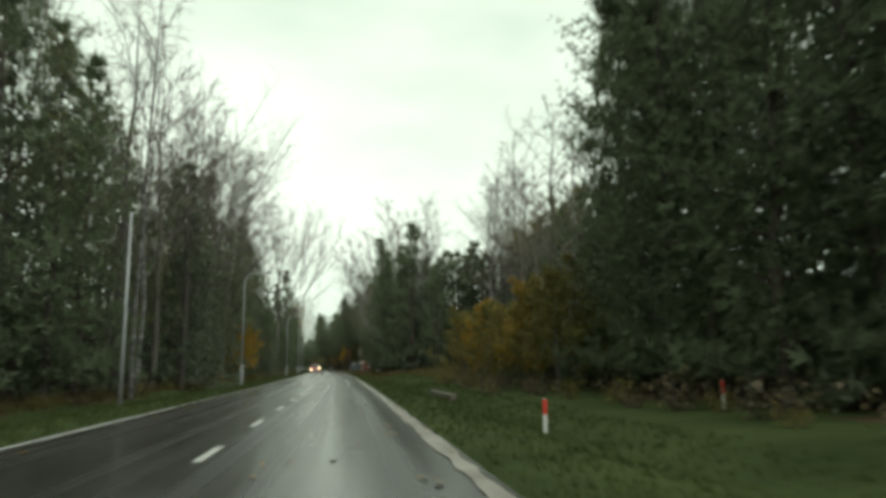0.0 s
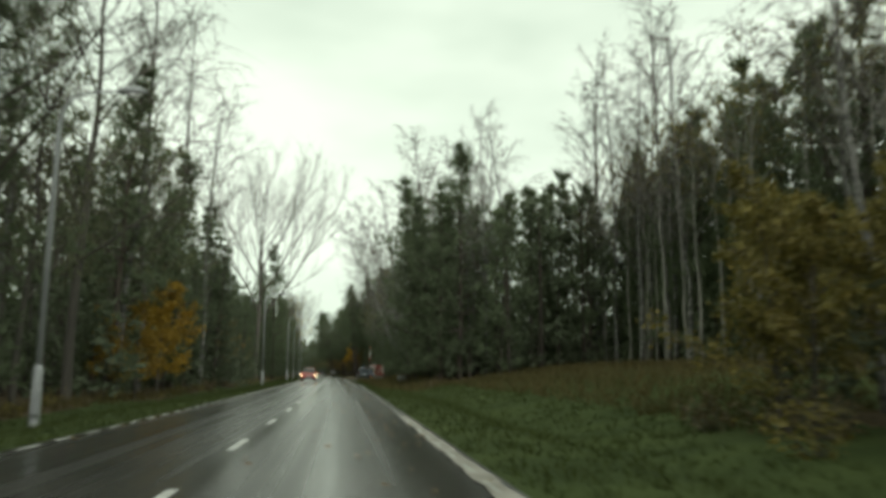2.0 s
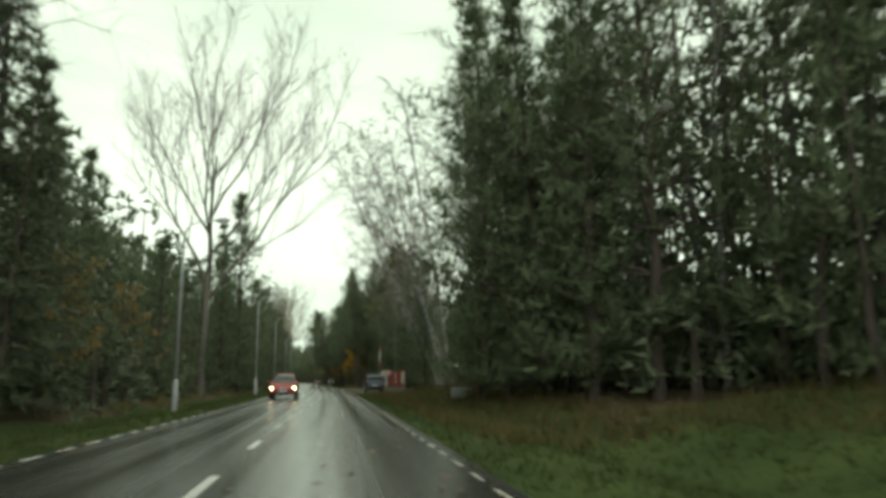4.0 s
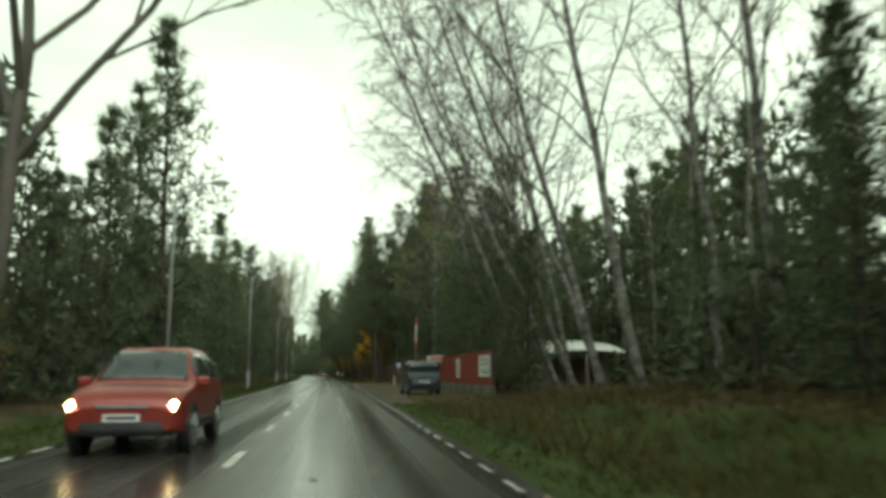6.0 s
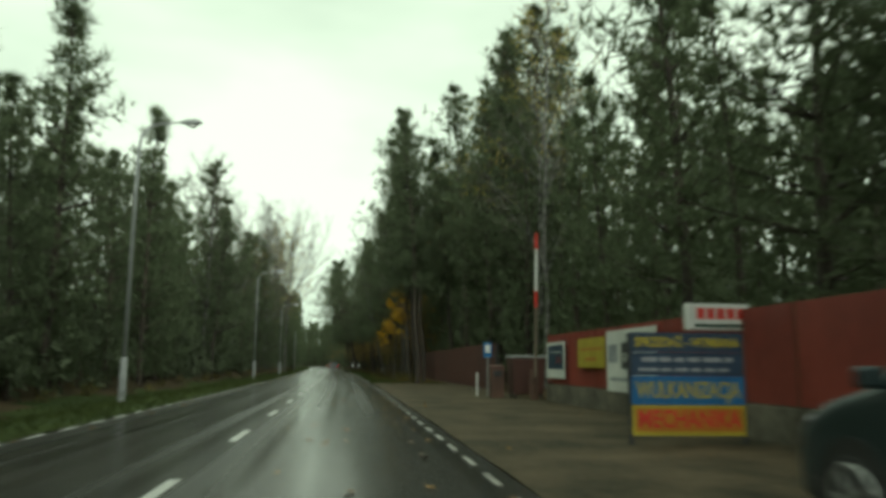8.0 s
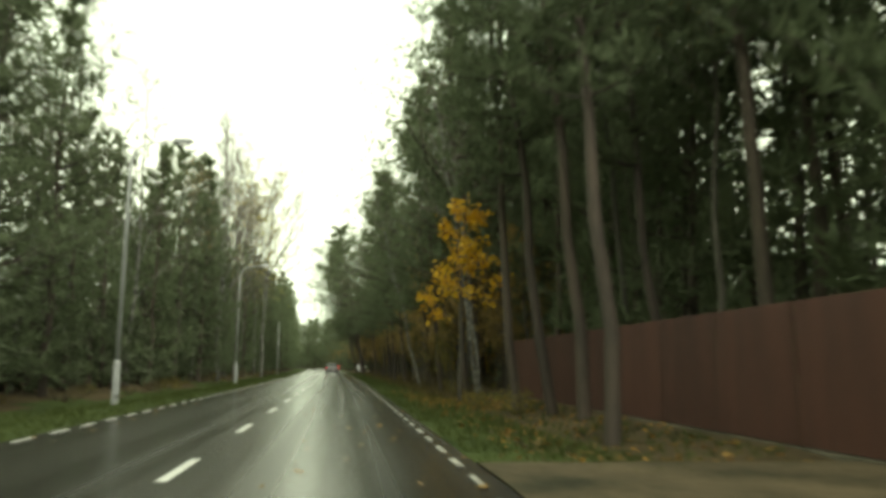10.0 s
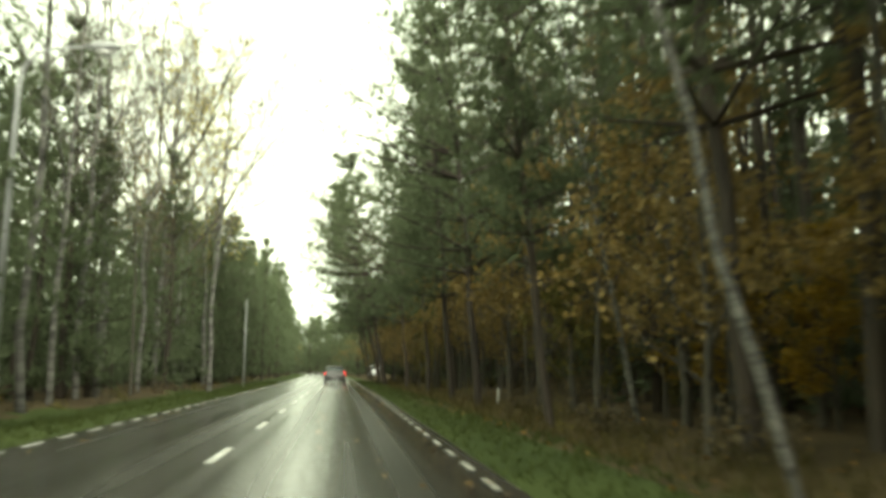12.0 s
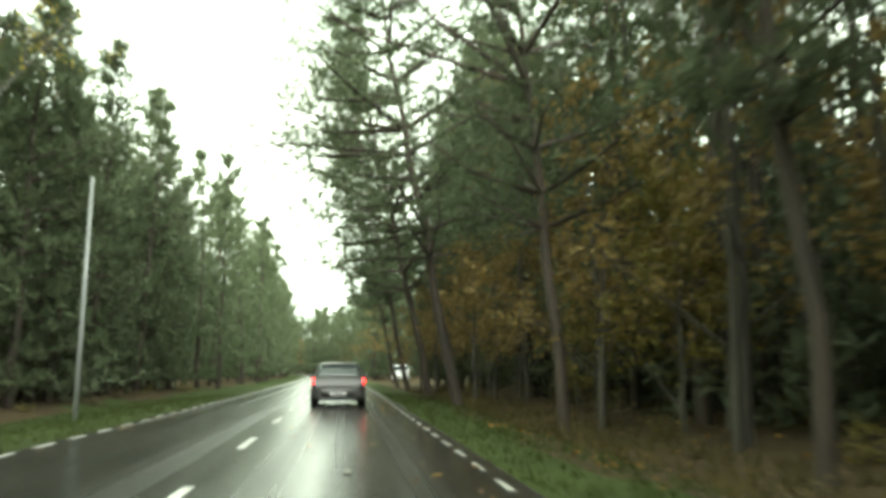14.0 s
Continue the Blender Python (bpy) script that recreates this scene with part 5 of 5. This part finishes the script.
def spline(pts, x):
    """Smooth value between rows of numbers."""
    n = len(pts)
    i = min(max(int(math.floor(x)), 0), n - 2)
    t = x - i
    g = [pts[max(i - 1, 0)], pts[i], pts[i + 1], pts[min(i + 2, n - 1)]]
    return [0.5 * (2 * b + (c - a) * t + (2 * a - 5 * b + 4 * c - d) * t * t + (3 * b - a - 3 * c + d) * t ** 3) for a, b, c, d in zip(*g)]


def car(name, label, category, st, body_paint, at, wheels, wheel_r, tail, head, side_glass, rear_glass, front_glass, tail_spot, head_spot, plate_z, front_plate_z, group="vehicles"):
    """A car lofted from cross-sections; st rows: y, half width, bottom, belt, half roof width, roof edge, top."""
    root = thing(name, label, category, group, at)

    def surf(a, v, side=1):
        y, w, zb, belt, wr, zre, zt = spline(st, a)
        ring = [(0, zb), (w * 0.9, zb), (w, zb + 0.14), (w * 1.0, 0.55 * belt + 0.45 * zb), (w * 0.98, belt), (wr, zre), (wr * 0.62, zre + 0.8 * (zt - zre)), (0, zt)]
        x, z = spline(ring, v)
        return Vector((side * max(x, 0), y, z))

    def skin(name, a0, a1, v0, v1, mat, sides=(1,), off=0.01, na=8, nv=5, across=False, parent=None, label=""):
        made = None
        for side in sides:
            sh = Shape()
            cols = nv * 2 if across else nv
            for i in range(na + 1):
                a = a0 + (a1 - a0) * i / na
                for j in range(cols + 1):
                    q = j / cols
                    if across:
                        sd, v = (1, v0 + (7 - v0) * q * 2) if q <= 0.5 else (-1, v0 + (7 - v0) * (1 - q) * 2)
                    else:
                        sd, v = side, v0 + (v1 - v0) * q
                    p = surf(a, v, sd)
                    da = surf(a + 0.02, v, sd) - surf(a - 0.02, v, sd)
                    dv = surf(a, min(v + 0.05, 7), sd) - surf(a, v - 0.05, sd)
                    nrm = da.cross(dv).normalized() * sd * -1
                    mid = Vector((0, p.y, 0.8))
                    if nrm.dot(p - mid) < 0 and not across:
                        nrm = -nrm
                    if across and nrm.z < 0:
                        nrm = -nrm
                    sh.v.append(tuple(p + nrm * off))
            m = cols + 1
            for i in range(na):
                for j in range(cols):
                    sh.f.append((i * m + j, i * m + j + 1, (i + 1) * m + j + 1, (i + 1) * m + j))
            made = part(name, sh, mat, parent or root, label, smooth=True)
            sol = made.modifiers.new("thickness", "SOLIDIFY")
            sol.thickness, sol.offset = 0.012, -1
        return made

    body = Shape()
    na, nv = (len(st) - 1) * 4, 28
    for i in range(na + 1):
        a = i / 4
        ring = [surf(a, 7 * j / nv, 1) for j in range(nv + 1)] + [surf(a, 7 * j / nv, -1) for j in range(nv - 1, 0, -1)]
        body.v.extend(tuple(p) for p in ring)
    m = 2 * nv
    for i in range(na):
        for j in range(m):
            body.f.append((i * m + j, i * m + (j + 1) % m, (i + 1) * m + (j + 1) % m, (i + 1) * m + j))
    body.f.append(tuple(range(m)))
    body.f.append(tuple(na * m + k for k in reversed(range(m))))
    shell = part("body", body, body_paint, root, smooth=True)
    for k in (-1, -2):
        shell.data.polygons[k].use_smooth = False

    def bumper(name, z0, z1, mat, proud, wide):
        sh = Shape()
        rows = [(0.16, z0), (0.012, z0 + 0.015), (-0.012, 0.5 * (z0 + z1)), (0.0, z1 - 0.02), (0.05, z1)]
        for i in range(13):
            x = (i - 6) / 6
            for y, z in rows:
                sh.v.append((x * wide, st[0][0] - proud + y + 0.13 * abs(x) ** 4, z))
        n = len(rows)
        for i in range(12):
            for j in range(n - 1):
                sh.f.append((i * n + j, (i + 1) * n + j, (i + 1) * n + j + 1, i * n + j + 1))
        sh.f += [tuple(range(n)), tuple(12 * n + j for j in reversed(range(n)))]
        part(name, sh, mat, root, smooth=True)

    front = Shape()
    y1, w1, zf = st[-1][0] + 0.02, st[-1][1], st[-1][2]
    for i in range(9):
        x = (i - 4) / 4
        for y, z in ((-0.2, zf - 0.1), (0.0, zf - 0.08), (0.012, zf + 0.02), (0.0, zf + 0.12)):
            front.v.append((x * w1 * 1.02, y1 + y - 0.07 * abs(x) ** 4, z))
    for i in range(8):
        for j in range(3):
            front.f.append((i * 4 + j, i * 4 + j + 1, i * 4 + j + 5, i * 4 + j + 4))
    part("front_skirt", front, M_TRIM, root, smooth=True)
    bumper("rear_bumper", st[0][2] - 0.02, st[0][5] + 0.02, body_paint, 0.03, st[1][1])
    bumper("bumper_skirt", st[0][2] - 0.13, st[0][2] - 0.01, M_TRIM, 0.015, st[1][1] * 0.98)
    seam = Shape()
    seam.box((0, st[0][0] - 0.022, st[0][5] + 0.025), (1.7 * st[1][1], 0.03, 0.012))
    part("tailgate_seam", seam, M_TRIM, root)
    for k, (a0, a1) in enumerate(side_glass):
        skin("side_window", a0, a1, 4.15, 4.9, M_GLASS, (1, -1))
    skin("rear_window", rear_glass[0], rear_glass[1], rear_glass[2], 7, M_GLASS, across=True)
    skin("windscreen", front_glass[0], front_glass[1], front_glass[2], 7, M_GLASS, across=True)
    skin("tail_lamp", *tail_spot, tail, (1, -1), 0.014, 5, 5)
    skin("headlamp", *head_spot, head, (1, -1), 0.014, 5, 5)
    skin("sill", 1.6, len(st) - 2.6, 1.6, 2.3, M_TRIM, (1, -1), 0.008, 10, 2)
    y_front = st[-1][0]
    for z, y, sgn in ((plate_z, min(st[0][0], st[1][0]) - (0.055 if plate_z < st[0][5] else 0.01), -1), (front_plate_z, y_front + 0.015, 1)):
        pl = Shape()
        pl.box((0, y, z), (0.52, 0.02, 0.11))
        plate = part("number_plate", pl, M_PLATE, root)
        bar = Shape()
        bar.box((0, y + sgn * 0.012, z), (0.42, 0.004, 0.05))
        part("plate_bar", bar, M_BLACKPRINT, plate)
    gr = Shape()
    gr.box((0, y_front + 0.005, front_plate_z + 0.17), (0.72, 0.03, 0.05))
    part("grille", gr, M_RIM, root)
    w = st[len(st) // 2][1]
    for y in wheels:
        for sd in (1, -1):
            arch = Shape()
            arch.tube([(sd * (w - 0.16), y, wheel_r + 0.03), (sd * (w + 0.008), y, wheel_r + 0.03)], [wheel_r + 0.075] * 2, 24, True)
            part("wheel_arch", arch, M_TRIM, root)
            ty = Shape()
            ty.tube([(sd * (w - 0.2), y, wheel_r), (sd * (w - 0.18), y, wheel_r), (sd * (w - 0.02), y, wheel_r), (sd * (w + 0.012), y, wheel_r)],
                    [wheel_r - 0.04, wheel_r, wheel_r, wheel_r - 0.035], 24, True)
            tyre = part("tyre", ty, M_TYRE, root, smooth=False)
            rm = Shape()
            rm.tube([(sd * (w + 0.008), y, wheel_r), (sd * (w + 0.02), y, wheel_r)], [0.06, 0.05], 12, True)
            for q in range(7):
                g = q * 6.283 / 7
                rm.tube([(sd * (w + 0.016), y + 0.04 * math.cos(g), wheel_r + 0.04 * math.sin(g)), (sd * (w + 0.016), y + (wheel_r - 0.09) * math.cos(g), wheel_r + (wheel_r - 0.09) * math.sin(g))], [0.028, 0.022], 5)
            for q in range(20):
                g, g2 = q * 6.283 / 20, (q + 1) * 6.283 / 20
                rr = wheel_r - 0.085
                rm.tube([(sd * (w + 0.014), y + rr * math.cos(g), wheel_r + rr * math.sin(g)), (sd * (w + 0.014), y + rr * math.cos(g2), wheel_r + rr * math.sin(g2))], [0.018, 0.018], 5)
            part("rim", rm, M_RIM, tyre)
    for sd in (1, -1):
        mi = Shape()
        my = spline(st, front_glass[0] + 0.62)[0]
        mi.box((sd * (w + 0.06), my, st[len(st) // 2][3] + 0.08), (0.2, 0.1, 0.15))
        bevel(part("wing_mirror", mi, body_paint, root), 0.03)
    return root


HATCH = [(0.0, 0.70, 0.34, 0.56, 0.68, 0.63, 0.67), (0.05, 0.83, 0.27, 0.76, 0.79, 0.82, 0.85), (0.16, 0.88, 0.23, 0.93, 0.76, 0.98, 1.01),
         (0.60, 0.905, 0.21, 0.95, 0.67, 1.36, 1.43), (1.5, 0.91, 0.20, 0.93, 0.67, 1.42, 1.48), (2.3, 0.91, 0.20, 0.91, 0.65, 1.39, 1.46),
         (3.15, 0.90, 0.20, 0.88, 0.76, 0.93, 0.98), (3.8, 0.88, 0.20, 0.77, 0.70, 0.83, 0.88), (4.22, 0.81, 0.22, 0.62, 0.60, 0.68, 0.72), (4.34, 0.66, 0.30, 0.50, 0.50, 0.53, 0.55)]
# silver body colour darkened to put the shade of the rear into the paint
lead = car("hatchback", "silver-grey hatchback with lit red tail lamps on the wet road", "car", HATCH, paint("silver_car_paint", (0.040, 0.039, 0.035), (0.064, 0.062, 0.056), 0.3, 0.38),
           at_road(306.0, -0.25), (0.86, 3.5), 0.315, M_TAILLIT, M_REFLECTOR, ((2.95, 4.0), (4.06, 5.5)), (2.08, 2.9, 5.15), (5.1, 5.92, 5.2), (1.0, 1.9, 3.75, 4.8), (7.5, 8.6, 4.1, 4.95), 0.43, 0.45)
# the same silver without that shade, so the spoiler stays paler than the body
M_SPOILER = paint("pale_silver_paint", (0.22, 0.22, 0.21), (0.32, 0.32, 0.30), 0.3, 0.35)
w_ = Shape()
w_.tube([(0.5, 0.75, 1.45), (0.5, 0.62, 1.62)], [0.008, 0.003], 5)
part("aerial", w_, M_TRIM, lead)
sp = Shape()
sp.box((0, 0.52, 1.42), (1.1, 0.26, 0.03))
bevel(part("roof_spoiler", sp, M_SPOILER, lead), 0.012)

SUV = [(0.0, 0.72, 0.42, 0.70, 0.70, 0.78, 0.82), (0.05, 0.82, 0.36, 0.95, 0.80, 1.0, 1.03), (0.14, 0.86, 0.33, 1.02, 0.76, 1.1, 1.13),
       (0.42, 0.88, 0.31, 1.04, 0.62, 1.52, 1.60), (1.4, 0.885, 0.30, 1.02, 0.62, 1.58, 1.65), (2.2, 0.885, 0.30, 1.0, 0.61, 1.54, 1.61),
       (2.95, 0.88, 0.30, 0.98, 0.76, 1.05, 1.10), (3.6, 0.87, 0.30, 0.90, 0.74, 0.97, 1.02), (3.95, 0.82, 0.32, 0.78, 0.68, 0.86, 0.9), (4.05, 0.74, 0.38, 0.62, 0.62, 0.68, 0.70)]
car("oncoming_car", "red car with bright yellowish headlamps on the wet road", "car", SUV, paint("red_car_paint", (0.17, 0.021, 0.014), (0.27, 0.042, 0.030), 0.2), at_road(136.0, -3.4, 0, 180),
    (0.75, 3.2), 0.33, M_TAIL, M_HEADLIT, ((2.95, 4.0), (4.06, 5.5)), (2.08, 2.9, 5.15), (5.1, 5.92, 5.2), (0.95, 1.9, 3.75, 4.75), (8.2, 8.72, 4.0, 4.75), 0.85, 0.56)

VAN = [(0.0, 0.76, 0.38, 0.72, 0.74, 0.80, 0.83), (0.04, 0.86, 0.30, 1.02, 0.82, 1.08, 1.11), (0.09, 0.895, 0.26, 1.10, 0.80, 1.17, 1.2),
       (0.22, 0.905, 0.24, 1.12, 0.79, 1.70, 1.78), (1.4, 0.91, 0.22, 1.10, 0.79, 1.75, 1.82), (2.5, 0.91, 0.22, 1.08, 0.76, 1.68, 1.76),
       (3.45, 0.90, 0.22, 1.02, 0.78, 1.08, 1.14), (3.95, 0.88, 0.22, 0.90, 0.72, 0.97, 1.02), (4.28, 0.82, 0.24, 0.70, 0.64, 0.78, 0.82), (4.38, 0.70, 0.32, 0.55, 0.55, 0.58, 0.6)]
VAN_PAINT = paint("dark_teal_grey_car_paint", (0.018, 0.030, 0.031), (0.036, 0.052, 0.053), 0.3)
car("parked_van", "dark grey-green parked passenger van on the dirt lot", "van", VAN, VAN_PAINT, at_road(161.7, 4.55, 0.0, 1.0), (0.82, 3.55), 0.32, M_TAIL, M_REFLECTOR,
          ((2.95, 3.95), (4.02, 5.55)), (2.05, 2.92, 5.05), (5.1, 5.92, 5.2), (1.0, 1.85, 3.3, 4.75), (7.5, 8.6, 4.1, 4.95), 0.72, 0.45)
car("white_van", "white van parked among the trees beside the road", "van", VAN, paint("white_car_paint", (0.5, 0.5, 0.48), (0.62, 0.62, 0.6), 0.0), at_road(365, 6.6, -0.05, -6), (0.82, 3.55), 0.32, M_TAIL, M_REFLECTOR,
    ((2.95, 3.95), (4.02, 5.55)), (2.05, 2.92, 5.05), (5.1, 5.92, 5.2), (1.0, 1.85, 3.3, 4.75), (7.5, 8.6, 4.1, 4.95), 0.72, 0.45)


# ======== grass and fallen leaves ========
def grass(name, spots, n, mat, label, tall):
    sh = Shape()
    for i in range(n):
        s0, s1, u0, u1 = rng.choices(spots, [(b - a) * (d - c) for a, b, c, d in spots])[0]
        s, u = rng.uniform(s0, s1), rng.uniform(u0, u1)
        if name == "verge_grass" and 152 + 1.5 * noise.noise((u * 0.8, 3.0, 0.0)) < s < 209 and 0 < u < 7.2:
            continue
        p = W(s, u, ground_height(s, u) - 0.02)
        for k in range(4):
            a = rng.uniform(0, 6.28)
            h = tall * rng.uniform(0.4, 1.2)
            w = Vector((math.cos(a), math.sin(a), 0)) * 0.018
            lean = Vector((rng.gauss(0, 0.5), rng.gauss(0, 0.5), 1)) * h
            q = p + Vector((rng.gauss(0, 0.07), rng.gauss(0, 0.07), 0))
            sh.face(q - w, q + w, q + lean)
    tagged(part(name, sh, mat), label, "grass", kind="stuff")


grass("verge_grass", [(3, 320, 1.98, 4.6), (3, 56, 4.6, 7.0), (12, 320, -9.0, -5.15), (55, 98, 4.0, 12), (211, 236, 2.0, 6.8)], 32000, M_GRASS, "short damp green grass along the verges", 0.16)
grass("lot_weeds", [(151, 157, 2.2, 7.0), (153, 187, 6.2, 7.0), (203, 211, 2.4, 7.0), (151, 200, 1.95, 2.3)], 1500, M_DRYGRASS, "sparse trodden weeds on the dirt lot", 0.13)
grass("dry_grass", [(95, 156, 3.0, 8.5), (55, 100, 8, 19), (236, 330, 4.2, 6.5), (20, 100, -10.5, -9.2)], 10500, M_DRYGRASS, "tall withered grass at the wood's edge", 0.42)


def fallen(spots, n):
    sh = Shape()
    for i in range(n):
        s0, s1, u0, u1 = rng.choice(spots)
        s, u = rng.uniform(s0, s1), rng.uniform(u0, u1)
        leaf(sh, W(s, u, ground_height(s, u) + 0.03), 0.11)
    tagged(part("fallen_leaves", sh, M_LITTER), "yellow and brown fallen leaves on the ground", "fallen leaves", kind="stuff")


def road_leaves(n):
    sh = Shape()
    for i in range(n):
        s = rng.uniform(0, 320)
        u = rng.choice((rng.uniform(0.9, 1.85), rng.uniform(-5.0, -4.3), rng.uniform(-1.4, 1.4)))
        a = rng.uniform(0, 6.28)
        l = rng.uniform(0.05, 0.11)
        p = W(s, u, 0.012)
        d, e = Vector((math.cos(a), math.sin(a), 0)) * l, Vector((-math.sin(a), math.cos(a), 0)) * l * 0.6
        sh.face(p - d, p - e, p + d + Vector((0, 0, 0.015)), p + e)
    tagged(part("wet_leaves", sh, M_LITTER), "wet brown leaves stuck to the asphalt", "fallen leaves", kind="stuff")


road_leaves(900)
fallen([(152, 186, 2.4, 6.9), (210, 230, 2.6, 6.9), (225, 240, 2.6, 6.6), (225, 236, 3.0, 6.6), (240, 320, 3.4, 8.0)], 4000)
